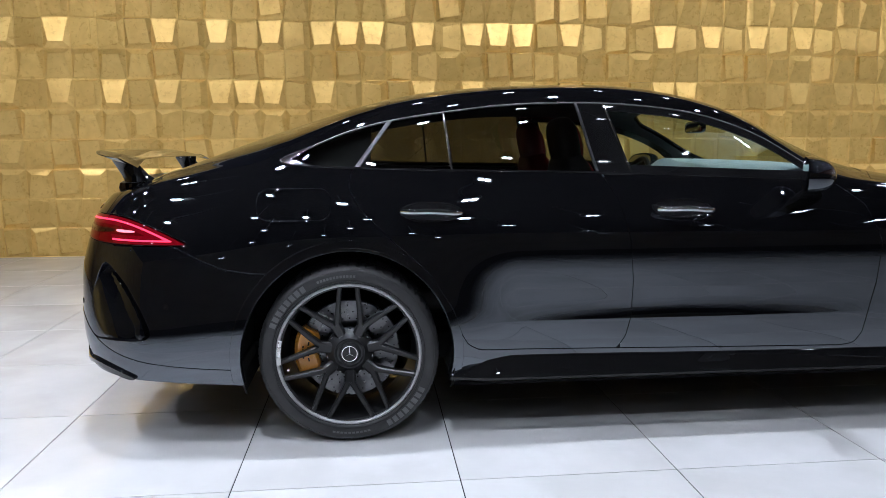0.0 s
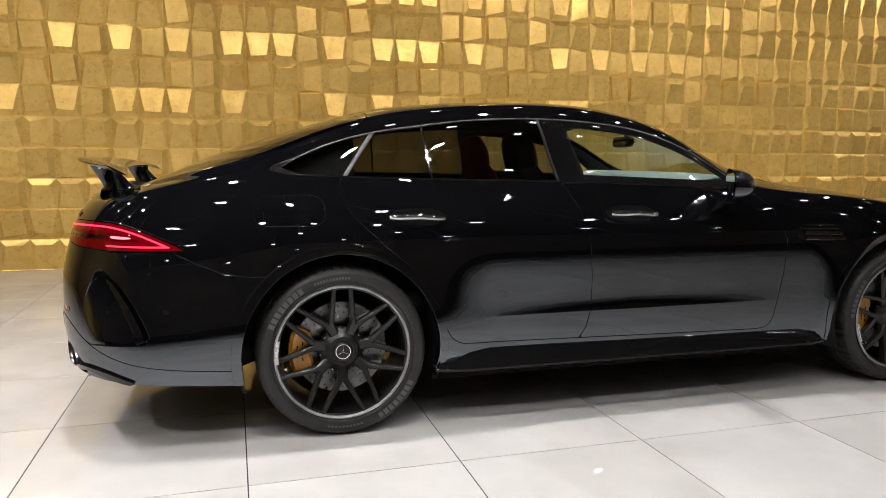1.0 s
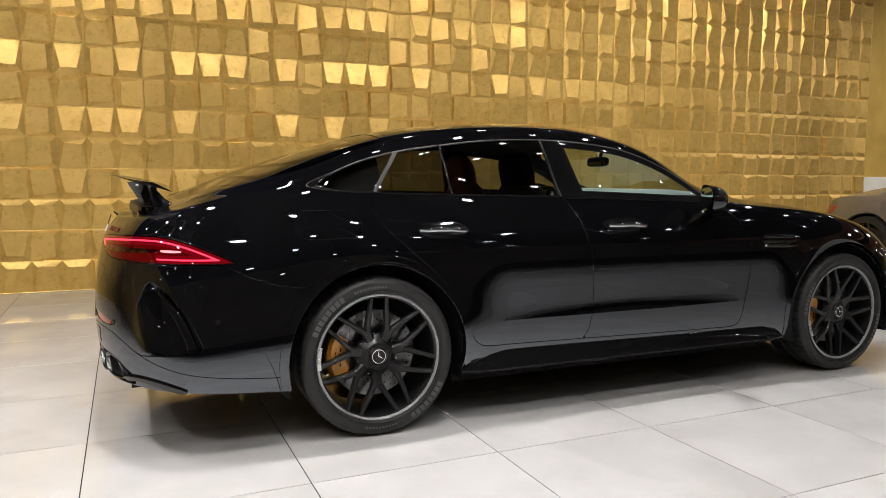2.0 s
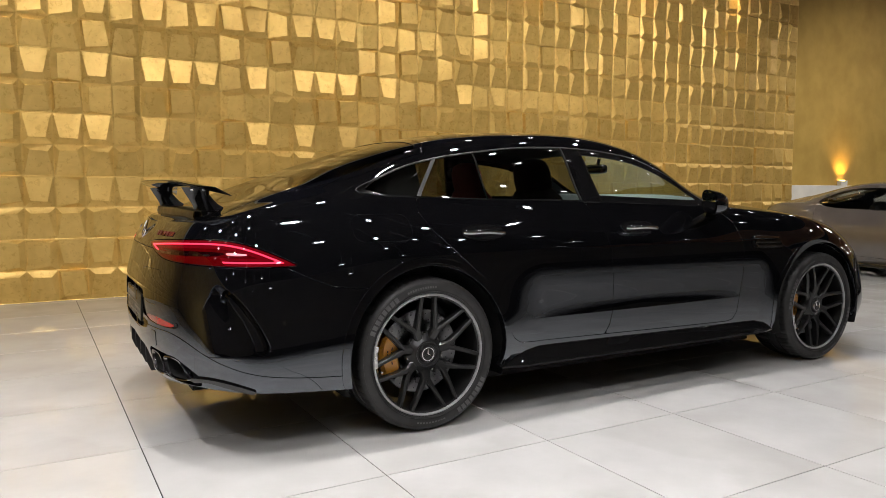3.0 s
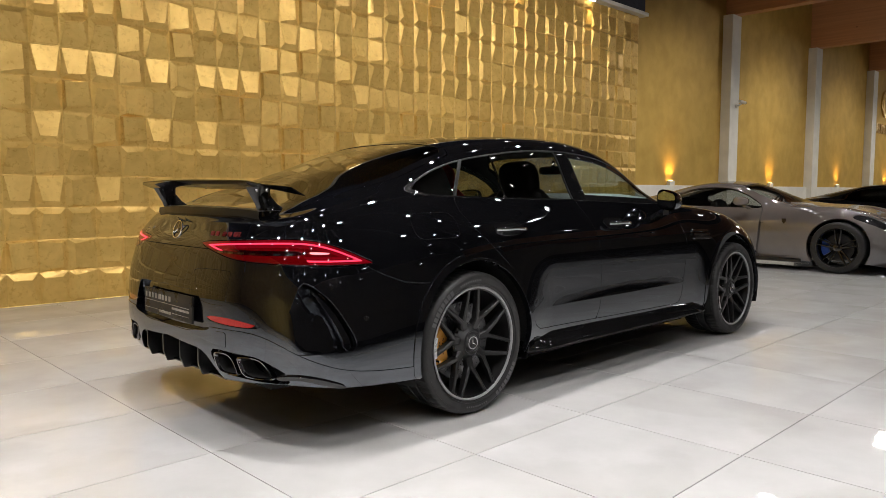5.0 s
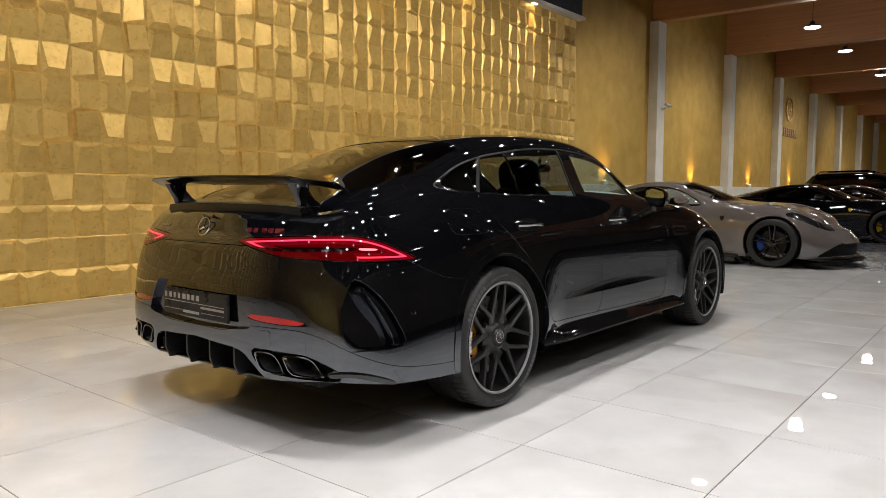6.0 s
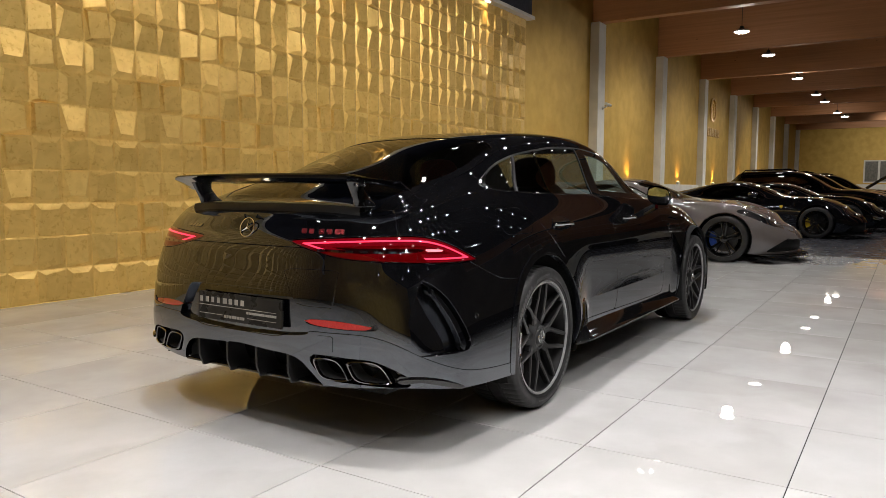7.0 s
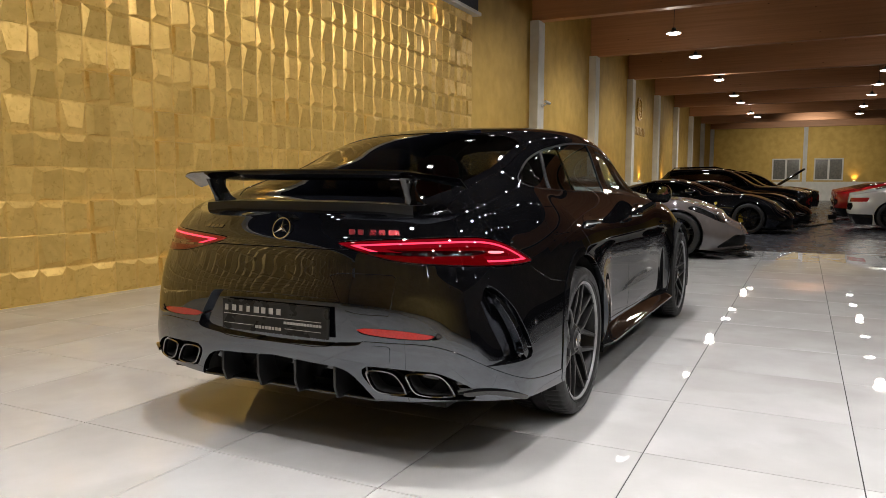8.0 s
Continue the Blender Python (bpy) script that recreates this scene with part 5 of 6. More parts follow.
def caliper(m, parent):
    bm = bmesh.new()
    rows = []
    for i in range(17):
        a = radians(150 + 62 * i / 16)
        e = min(1.0, min(i, 16 - i) / 2.2)
        r0, r1 = .128 + .02 * (1 - e), .222 - .018 * (1 - e)
        if i in (7, 8, 9):
            r0 += .006
        rows.append([bm.verts.new((r * math.cos(a), y, r * math.sin(a))) for r, y in ((r0, -.125), (r0, -.078), (r0 + .012, -.066), (r1 - .014, -.064), (r1, -.078), (r1, -.125))])
    for a, b in zip(rows, rows[1:]):
        for k in range(6):
            bm.faces.new((a[k], a[(k + 1) % 6], b[(k + 1) % 6], b[k]))
    bm.faces.new(rows[0])
    bm.faces.new(rows[-1][::-1])
    bmesh.ops.transform(bm, matrix=m, verts=bm.verts)
    c = part("brake_caliper", bm, M_CALIPER, parent, "bronze-orange brake caliper", smooth=True)
    for r, a0, a1 in ((.165, 166, 196), (.185, 172, 190)):
        bm = bmesh.new()
        for k in range(4):
            lo, hi = a0 + (a1 - a0) * k / 4, a0 + (a1 - a0) * (k + .7) / 4
            vs = [bm.verts.new((q * math.cos(radians(t)), -.0625, q * math.sin(radians(t)))) for q, t in ((r, lo), (r, hi), (r + .006, hi), (r + .006, lo))]
            bm.faces.new(vs)
        bmesh.ops.transform(bm, matrix=m, verts=bm.verts)
        part("caliper_mark", bm, M_VOID, c)


for s in (-1, 1):
    for a, spin in zip(AXLES, (0, 21)):
        face = Matrix.Translation((a, s * .925, .36)) @ Matrix.Rotation(math.pi if s < 0 else 0, 4, "Z")
        wheel("wheel", face @ Matrix.Rotation(radians(spin), 4, "Y"))
        caliper(face @ Matrix.Diagonal((-1 if s < 0 else 1, 1, 1, 1)), hero)

# ---- cabin of the saloon ----
def cushion(bm, c, size, turn=0.0, power=3.2, n=14):
    """A soft block: a rounded box with bulging sides, turned about y."""
    rot = Matrix.Rotation(radians(turn), 3, "Y")
    rows = []
    for i in range(n + 1):
        th = math.pi * i / n
        row = []
        for j in range(2 * n):
            ph = math.pi * j / n
            d = [math.sin(th) * math.cos(ph), math.sin(th) * math.sin(ph), math.cos(th)]
            k = sum(abs(v) ** power for v in d) ** (-1 / power)
            row.append(bm.verts.new(Vector(c) + rot @ Vector([v * k * s / 2 for v, s in zip(d, size)])))
        rows.append(row)
    for a, b in zip(rows, rows[1:]):
        for j in range(2 * n):
            try:
                bm.faces.new((a[j], a[(j + 1) % (2 * n)], b[(j + 1) % (2 * n)], b[j]))
            except ValueError:
                pass
    bmesh.ops.remove_doubles(bm, verts=bm.verts, dist=1e-5)


def seat(x, y, back, face):
    bm = bmesh.new()
    cushion(bm, (x + .25, y, .52), (.55, .52, .18))
    cushion(bm, (x - .02, y, .83), (.17, .50, .66), -14)
    s = part("front_seat", bm, back, hero, "leather sports seat", smooth=True)
    bm = bmesh.new()
    cushion(bm, (x - .105, y, 1.19), (.11, .30, .24), -12)
    part("headrest", bm, back, s, smooth=True)
    bm = bmesh.new()
    cushion(bm, (x + .035, y, .84), (.11, .30, .56), -14)
    cushion(bm, (x - .075, y, 1.185), (.09, .22, .18), -12)
    part("seat_insert", bm, face, s, "red leather seat insert", smooth=True)


seat(1.10, .38, M_RED_LEATHER, M_RED_LEATHER)
seat(1.10, -.36, M_LEATHER, M_RED_LEATHER)
for y in (-.36, .36):
    bm = bmesh.new()
    cushion(bm, (.36, y, .52), (.5, .56, .18))
    cushion(bm, (.08, y, .80), (.18, .54, .56), -20)
    cushion(bm, (-.02, y, 1.09), (.09, .26, .14), -20)
    part("rear_seat", bm, M_LEATHER, hero, "black leather rear seat", smooth=True)
bm = bmesh.new()
rows = []
for i in range(25):
    y = -.72 + 1.44 * i / 24
    e = 1 - (abs(y) / .72) ** 8 * .12
    hump = .03 * math.exp(-((y - .38) / .2) ** 2)
    rows.append([bm.verts.new(p) for p in ((1.72, y, .62), (1.66, y, .86), (1.70, y, (.985 + hump) * e), (1.80, y, (1.075 + hump) * e), (2.02, y, 1.10 * e), (2.22, y, 1.085 * e), (2.36, y, 1.03 * e), (2.42, y, .6))])
for a, b in zip(rows, rows[1:]):
    for k in range(7):
        bm.faces.new((a[k], a[k + 1], b[k + 1], b[k]))
part("dashboard", bm, M_DASH, hero, "grey dashboard under the windscreen", smooth=True)
bm = bmesh.new()
ring = [(0.185 * math.cos(2 * math.pi * k / 40), 0.185 * math.sin(2 * math.pi * k / 40), 0) for k in range(40)]
tube(bm, ring, .015, 8, closed=True)
for a in (0, 180, 270):
    bar(bm, (0, 0, .0), (.18 * math.cos(radians(a)), .18 * math.sin(radians(a)), 0), .06, .03, (0, 0, 1), .02, .02)
bmesh.ops.transform(bm, matrix=pose(1.60, .38, .93, 0, -68, 0) @ pose(0, 0, 0, 0, 0, 90), verts=bm.verts)
part("steering_wheel", bm, M_LEATHER, hero, "black leather steering wheel", smooth=True)
bm = bmesh.new()
cushion(bm, (1.80, 0, 1.272), (.035, .22, .065), 0, 4.0)
tube(bm, [(1.81, 0, 1.28), (1.83, 0, 1.34)], .012)
part("inner_mirror", bm, M_GLOSS, hero, "black rear-view mirror", smooth=True)
lining = skin.cut(lambda v: np.minimum(v[:, 2] - 1.06, np.minimum(2.2 - v[:, 0], v[:, 0] + .0))).cut(neg(dlo), .004).cut(neg(screen), .01).cut(neg(reargl), .004)
lining.lift(-.022).mesh("headliner", M_HEADLINER, hero, "charcoal roof lining")
rear_trim = skin.cut(lambda v: np.minimum(np.minimum(v[:, 2] - .95, np.abs(v[:, 1]) - .3), np.minimum(.09 - v[:, 0], v[:, 0] + .55))).cut(neg(reargl), .004)
for s in (-1, 1):
    rear_trim.cut(lambda v: v[:, 1] * s).lift(-.05).mesh("pillar_trim", M_LEATHER, hero, "black rear pillar lining")
bm = bmesh.new()
box(bm, .0, -.62, .30, 2.3, .62, .36)
part("cabin_floor", bm, M_VOID, hero)
bm = bmesh.new()
rows = [[bm.verts.new((x, y, z)) for y in (-.6, .6)] for x, z in ((-.85, .95), (-.1, .98), (.0, .9))]
for a, b in zip(rows, rows[1:]):
    bm.faces.new((a[0], a[1], b[1], b[0]))
part("parcel_shelf", bm, M_VOID, hero)
for s in (-1, 1):
    door = skin.cut(lambda v: np.minimum(np.minimum(v[:, 1] * s - .4, 1.05 - v[:, 2]), np.minimum(v[:, 0] - 1.1, 2.1 - v[:, 0]))).cut(lambda v: v[:, 2] - .55)
    door.lift(-.06).mesh("door_card", M_DASH, DOORS["front", s], "grey door lining")

# ---- parked cars ----
COUPE = {
    "ends": (-.95, 3.70, .6, .95, 3.0, 2.4), "low": .14,
    "side": [
        [(-1, .78), (0, .93), (.8, .87), (1.8, .87), (2.7, .93), (3.3, .90), (3.75, .75)],
        [(-1, .84), (0, .955), (.8, .90), (1.8, .89), (2.7, .955), (3.3, .92), (3.75, .8)],
        [(-1, .86), (0, .97), (.8, .92), (1.8, .90), (2.7, .965), (3.3, .93), (3.75, .8)],
        [(-1, .85), (0, .97), (.8, .91), (1.8, .905), (2.7, .955), (3.3, .90), (3.75, .78)],
        [(-1, .80), (0, .92), (.8, .86), (1.8, .87), (2.7, .91), (3.3, .83), (3.75, .7)]],
    "zb": [(-1, .84), (-.3, .95), (.2, .90), (.8, .865), (1.4, .86), (1.9, .875), (2.4, .895), (2.75, .875), (3.2, .71), (3.75, .42)],
    "yb": [(-1, .70), (0, .80), (.8, .76), (1.5, .76), (2.2, .80), (2.75, .80), (3.3, .68), (3.75, .5)],
    "zr": [(-1, .90), (-.4, 1.0), (0, 1.075), (.45, 1.18), (.92, 1.205), (1.3, 1.135), (1.68, .985), (1.98, .93), (2.4, .915), (2.8, .88), (3.2, .74), (3.75, .48)],
    "yr": [(-1, .5), (0, .53), (.8, .54), (1.5, .58), (2.0, .66), (2.75, .64), (3.3, .5), (3.75, .35)],
    "zc": [(-1, .93), (-.5, 1.03), (0, 1.155), (.5, 1.255), (.92, 1.28), (1.3, 1.23), (1.7, 1.08), (1.98, .975), (2.35, .93), (2.8, .86), (3.3, .72), (3.75, .5)],
    "rear": [(.1, -.8), (.4, -.95), (.7, -.95), (1.0, -.9)], "front": [(.1, 3.66), (.25, 3.70), (.4, 3.66), (.6, 3.5), (.8, 3.4)],
}
SUV = {
    "ends": (-.95, 3.85, .5, .6, 3.6, 3.2), "low": .26,
    "side": [
        [(-1, .84), (0, .95), (1.5, .92), (2.95, .95), (3.9, .84)],
        [(-1, .90), (0, .98), (1.5, .95), (2.95, .98), (3.9, .88)],
        [(-1, .92), (0, .99), (1.5, .96), (2.95, .99), (3.9, .9)],
        [(-1, .91), (0, .98), (1.5, .955), (2.95, .97), (3.9, .88)],
        [(-1, .88), (0, .94), (1.5, .92), (2.95, .93), (3.9, .84)]],
    "zb": [(-1, 1.08), (0, 1.12), (1.5, 1.08), (2.3, 1.05), (3.0, 1.02), (3.6, .93), (3.9, .85)],
    "yb": [(-1, .80), (0, .86), (1.5, .85), (2.3, .86), (3.0, .84), (3.9, .7)],
    "zr": [(-1, 1.25), (-.6, 1.50), (0, 1.60), (.8, 1.62), (1.4, 1.55), (1.9, 1.30), (2.2, 1.12), (2.6, 1.07), (3.2, 1.02), (3.9, .88)],
    "yr": [(-1, .62), (0, .64), (.8, .64), (1.4, .64), (1.9, .68), (2.4, .74), (3.2, .66), (3.9, .5)],
    "zc": [(-1, 1.3), (-.6, 1.6), (0, 1.69), (.8, 1.70), (1.4, 1.62), (1.9, 1.36), (2.25, 1.15), (2.6, 1.10), (3.2, 1.05), (3.9, .9)],
    "rear": [(.2, -.85), (.6, -.95), (1.0, -.95), (1.3, -.85), (1.7, -.6)], "front": [(.2, 3.78), (.5, 3.85), (.8, 3.84), (1.0, 3.75), (1.2, 3.6)],
}
SKINS = {}
M_GREY = paint("taupe_grey_paint", (0.13, 0.113, 0.105))
M_DARKDISC = mottled("dark_brake_disc", (0.04, 0.04, 0.042), (0.06, 0.06, 0.06), 0.35, 0.45, metal=0.6)
M_CABIN = mottled("dark_cabin_trim", (0.02, 0.019, 0.018), (0.035, 0.033, 0.03), 0.6, 0.7, relief=0.2, fine=200)
M_REDP = paint("red_paint", (0.35, 0.01, 0.012))
M_WHITEP = paint("white_paint", (0.75, 0.74, 0.70))
M_YELLOW = mottled("yellow_lacquer", (0.6, 0.42, 0.02), (0.7, 0.5, 0.03), 0.3, 0.4)
M_BLUE = mottled("blue_lacquer", (0.01, 0.05, 0.3), (0.015, 0.07, 0.4), 0.3, 0.4)
M_BGGLASS = glass("parked_car_glass", (0.1, 0.1, 0.1))
M_BGCLEAR = glass("clear_parked_car_glass", (0.6, 0.62, 0.6))
M_HEADLAMP = mottled("headlamp_lens", (0.008, 0.008, 0.009), (0.03, 0.03, 0.032), 0.05, 0.1, coat=1.0, scale=9)

SHAPES = {
    "coupe": (COUPE, 2.72, .35, .40, [(.10, .985), (.32, .905), (.85, .88), (1.3, .872), (1.62, .885), (1.42, 1.03), (1.18, 1.135), (.92, 1.178), (.54, 1.165), (.26, 1.085)], (1.24, 2.06, .52), (-.35, .40, .44), [(.14, 1.08), (.12, .9), (.22, .5), (.32, .28), (1.60, .22), (1.63, .45), (1.65, .80), (1.63, .885), (.9, .875)]),
    "suv": (SUV, 2.95, .37, .43, [(-.5, 1.22), (-.3, 1.15), (.8, 1.12), (1.95, 1.09), (2.02, 1.12), (1.78, 1.36), (1.35, 1.55), (.8, 1.59), (0, 1.57), (-.4, 1.48)], (1.42, 2.2, .58), (-1.2, -.55, .55), [(1.1, 1.1), (1.1, .4), (1.15, .32), (2.1, .32), (2.2, .6), (2.2, .95), (2.05, 1.08)]),
}


def parked_car(shape, colour, m, label, caliper_colour=None, lid=False, clear=False):
    pane = M_BGCLEAR if clear else M_BGGLASS
    curves, base, tyre_r, arch_r, window, scr, back, door_line = SHAPES[shape]
    if shape not in SKINS:
        SKINS[shape] = car_skin(curves, 90, 5)
    sk = SKINS[shape]
    car = tagged(new("parked_car"), label=label, category="car", group="parked cars")
    car.matrix_basis = m

    def arches(v):
        return np.min(np.stack([np.hypot(v[:, 0] - a, v[:, 2] - tyre_r) for a in (0, base)], 1), 1) - arch_r

    out = both(polygon(smooth_outline(window, 4)), lambda v: np.abs(v[:, 1]) - .4)
    top = max(z for _, z in curves["zc"])
    low_glass = .90 if shape == "coupe" else 1.08
    sc = both(polygon([(scr[0], -1), (scr[0], scr[2] - .06), (scr[0] + .06, scr[2]), (scr[1] - .15, scr[2] + .08), (scr[1], .3), (scr[1] + .03, -1)], axes=(0, 1)), lambda v: v[:, 2] - low_glass)
    bk = both(polygon([(back[0], -1), (back[0], back[2]), (back[1], back[2] - .03), (back[1], -1)], axes=(0, 1)), lambda v: v[:, 2] - low_glass)
    dr = both(polygon(door_line), lambda v: np.abs(v[:, 1]) - .4)
    head = both(polygon(smooth_outline([(2.86, .765), (3.1, .67), (3.36, .545), (3.44, .535), (3.34, .62), (3.1, .75), (2.95, .80)], 3)) if shape == "coupe" else polygon([(3.45, .80), (3.74, .74), (3.8, .80), (3.7, .88), (3.4, .90)]), lambda v: np.abs(v[:, 1]) - .35)
    mouth = both(polygon([(-1, .17), (-1, .34), (.45, .36), (.72, .42), (.80, .40), (.86, .20), (.8, .17)] if shape == "coupe" else [(-1, .42), (-1, .86), (.48, .84), (.5, .5), (.3, .42)], axes=(1, 2)), lambda v: v[:, 0] - (base + .6 if shape == "suv" else 3.28 + (v[:, 2] - .17) * 1.35))
    tl = both(polygon([(-1.2, .70), (-1.2, .80), (-.5, .83), (-.55, .72)] if shape == "coupe" else [(-1.2, .9), (-1.2, 1.05), (-.6, 1.06), (-.62, .93)]), lambda v: np.minimum(np.abs(v[:, 1]) - .4, -.4 - v[:, 0]))
    b = sk.cut(lambda v: arches(v))
    under = lambda v: np.minimum(-.42 - v[:, 0], .40 - v[:, 2])
    fascia = both(polygon([(-1, .50), (-1, .70), (.60, .68), (.66, .60), (.6, .50)], axes=(1, 2)), lambda v: -.5 - v[:, 0])
    if shape == "coupe":
        b.cut(under).mesh("rear_diffuser", M_GLOSS, car, "gloss black rear diffuser", edge=.02)
        b.cut(fascia).lift(-.012).mesh("rear_fascia", M_GLOSS, car, "dark rear fascia")
        b = b.cut(neg(under)).cut(neg(fascia), .002)
    hull = b.cut(neg(out)).cut(neg(sc)).cut(neg(bk)).cut(neg(head)).cut(neg(mouth)).cut(neg(tl))
    scoop = both(polygon(smooth_outline([(1.61, .66), (1.84, .585), (2.06, .48), (2.19, .35), (2.23, .21), (2.0, .19), (1.61, .19)], 3)), lambda v: np.abs(v[:, 1]) - .4)
    if shape == "coupe":
        hull = hull.cut(neg(scoop), .0)
        for s in (-1, 1):
            b.cut(scoop, -.004).cut(lambda v: v[:, 1] * s).cut(neg(dr), -.01).lift(-.035).mesh("side_scoop", colour, car, "hollow behind the front wheel")
    hull.cut(neg(dr), .003).mesh("body", colour, car, edge=.04)
    for s in (-1, 1):
        one = b.cut(lambda v: v[:, 1] * s, .2)
        d = one.cut(dr, .003).cut(neg(out)).mesh("door", colour, car, edge=.015)
        one.cut(out, -.002).lift(-.006).mesh("side_window", pane, car, "car side window")
        one.cut(head, .001).lift(-.003).mesh("headlight", M_HEADLAMP, car, "clear headlight lens")
        one.cut(tl, .001).mesh("tail_light", M_REFLECTOR, car, "red tail light")
        bm = bmesh.new()
        cushion(bm, (scr[0] + .17, s * 1.0, low_glass + .07), (.22, .2, .13), 0, 2.6, 8)
        bar(bm, (scr[0] + .20, s * .95, low_glass + .02), (scr[0] + .24, s * .84, low_glass - .02), .06, .08, (0, 0, 1), .03, .03)
        part("mirror", bm, colour if shape == "coupe" else M_GLOSS, car, smooth=True)
    b.cut(sc, -.002).lift(-.006).mesh("windscreen", pane, car, "raked windscreen")
    b.cut(bk, -.002).lift(-.006).mesh("rear_window", pane, car, "dark rear window")
    b.cut(mouth, -.003).lift(-.05).mesh("grille", M_VOID, car, "black front grille")
    # Near-black sheet behind the panels, in place of the shade inside.
    sk.cut(lambda v: np.minimum(arches(v) - .01, low_glass - .03 - v[:, 2])).cut(neg(mouth), .01).lift(-.04).mesh("shade_shell", M_VOID, car)
    bm = bmesh.new()
    lo = curves["low"]
    box(bm, .5, -.8, lo + .0, base - .5, .8, lo + .1)
    box(bm, -.6, -.55, lo + .05, .5, .55, lo + .2)
    box(bm, base - .5, -.55, lo + .05, base + .6, .55, lo + .2)
    part("underbody", bm, M_VOID, car)
    if shape == "coupe":
        bm = bmesh.new()
        rows = []
        for i in range(25):
            s = -1 + i / 12
            x = 3.72 - .42 * abs(s) ** 2.2
            rows.append([bm.verts.new(p) for p in ((x + .05, .93 * s, .105), (x + .04, .93 * s, .125), (x - .35, .88 * s, .15), (x - .35, .88 * s, .10))])
        for a, c in zip(rows, rows[1:]):
            for k in range(4):
                bm.faces.new((a[k], a[(k + 1) % 4], c[(k + 1) % 4], c[k]))
        part("splitter", bm, M_GLOSS, car, "gloss black front splitter", smooth=True)
        for s in (-1, 1):
            bm = bmesh.new()
            box(bm, .45, s * .90 - .03, .115, 2.25, s * .90 + .03, .17, bevel=.01)
            part("sill", bm, M_GLOSS, car)
    else:
        for s in (-1, 1):
            bm = bmesh.new()
            tube(bm, [(-.4, s * .60, 1.60), (-.3, s * .60, 1.70), (1.0, s * .60, 1.73), (1.2, s * .60, 1.66)], .018)
            part("roof_rail", bm, M_GLOSS, car, smooth=True)
    for a in (0, base):
        for s in (-1, 1):
            face = Matrix.Translation((a, s * .955, tyre_r)) @ Matrix.Rotation(math.pi if s < 0 else 0, 4, "Z")
            bm = bmesh.new()
            rr = .262
            revolve(bm, [(rr, -.02), (rr + .01, 0), (tyre_r - .03, .004), (tyre_r - .008, -.01), (tyre_r, -.035), (tyre_r, -.23), (tyre_r - .03, -.26), (rr, -.25)], 48)
            w = part("wheel", bm, M_RUBBER, car, "black tyre on a black wheel", smooth=True)
            w.matrix_basis = face
            bm = bmesh.new()
            revolve(bm, [(rr + .004, -.24), (rr - .02, -.2), (rr - .015, -.03), (rr - .004, -.004), (rr + .006, -.004)], 48)
            revolve(bm, [(.001, -.02), (.03, -.022), (.06, -.04), (.07, -.07)], 24)
            for k in range(10):
                t = 2 * math.pi * k / 10 + .15 * (-1) ** k
                t2 = 2 * math.pi * k / 10
                bar(bm, (.05 * math.cos(t2), -.035, .05 * math.sin(t2)), ((rr - .005) * math.cos(t), -.01, (rr - .005) * math.sin(t)), .03, .018, (0, 1, 0), .03, .03)
            part("rim", bm, M_GLOSS, w, smooth=False)
            bm = bmesh.new()
            revolve(bm, [(.06, -.1), (.19, -.1), (.19, -.13), (.06, -.13)], 40)
            part("brake_disc", bm, M_DARKDISC, w, smooth=True)
            if caliper_colour:
                bm = bmesh.new()
                rows = []
                for i in range(7):
                    t = radians(-32 + 64 * i / 6) + (0 if s < 0 else math.pi)
                    rows.append([bm.verts.new((r * math.cos(t), y, r * math.sin(t))) for r, y in ((.12, -.12), (.12, -.07), (.215, -.065), (.215, -.12))])
                for p, q in zip(rows, rows[1:]):
                    for k in range(4):
                        bm.faces.new((p[k], p[(k + 1) % 4], q[(k + 1) % 4], q[k]))
                bm.faces.new(rows[0])
                bm.faces.new(rows[-1])
                part("caliper", bm, caliper_colour, w, "painted brake caliper")
    if clear:
        for s in (-1, 1):
            bm = bmesh.new()
            cushion(bm, (.86, s * .36, .64), (.2, .48, .72), -16, 3.2, 8)
            part("seat_back", bm, M_CABIN, car, "dark leather seat", smooth=True)
        bm = bmesh.new()
        ring = [(.17 * math.cos(2 * math.pi * k / 28), .17 * math.sin(2 * math.pi * k / 28), 0) for k in range(28)]
        tube(bm, ring, .016, 8, closed=True)
        bar(bm, (-.17, 0, 0), (.17, 0, 0), .05, .05, (0, 0, 1), .02, .02)
        bmesh.ops.transform(bm, matrix=pose(1.40, .36, .90, 0, -66, 0), verts=bm.verts)
        part("steering_wheel", bm, M_CABIN, car, smooth=True)
        bm = bmesh.new()
        box(bm, 1.56, -.72, .66, 1.95, .72, .865, bevel=.03)
        box(bm, .0, -.7, .3, 1.9, .7, .4)
        part("dashboard", bm, M_CABIN, car)
    if lid:
        bm = bmesh.new()
        bar(bm, (2.1, 0, 1.2), (3.5, 0, 2.15), 1.3, 1.1, (-.55, 0, .83), .05, .04, .1)
        part("open_bonnet", bm, colour, car, "raised black bonnet")
    if shape == "coupe":
        for s in (-1, 1):
            bm = bmesh.new()
            plate(bm, [(-.03, .03), (.03, .03), (.028, -.01), (0, -.045), (-.028, -.01)], 0, .004, Matrix.Translation((2.0, s * .912, .70)) @ pose(0, 0, 0, 90 if s < 0 else -90))
            part("wing_shield", bm, M_YELLOW if caliper_colour is M_YELLOW else M_GLOSS, car, "small plain shield mark")
    return car


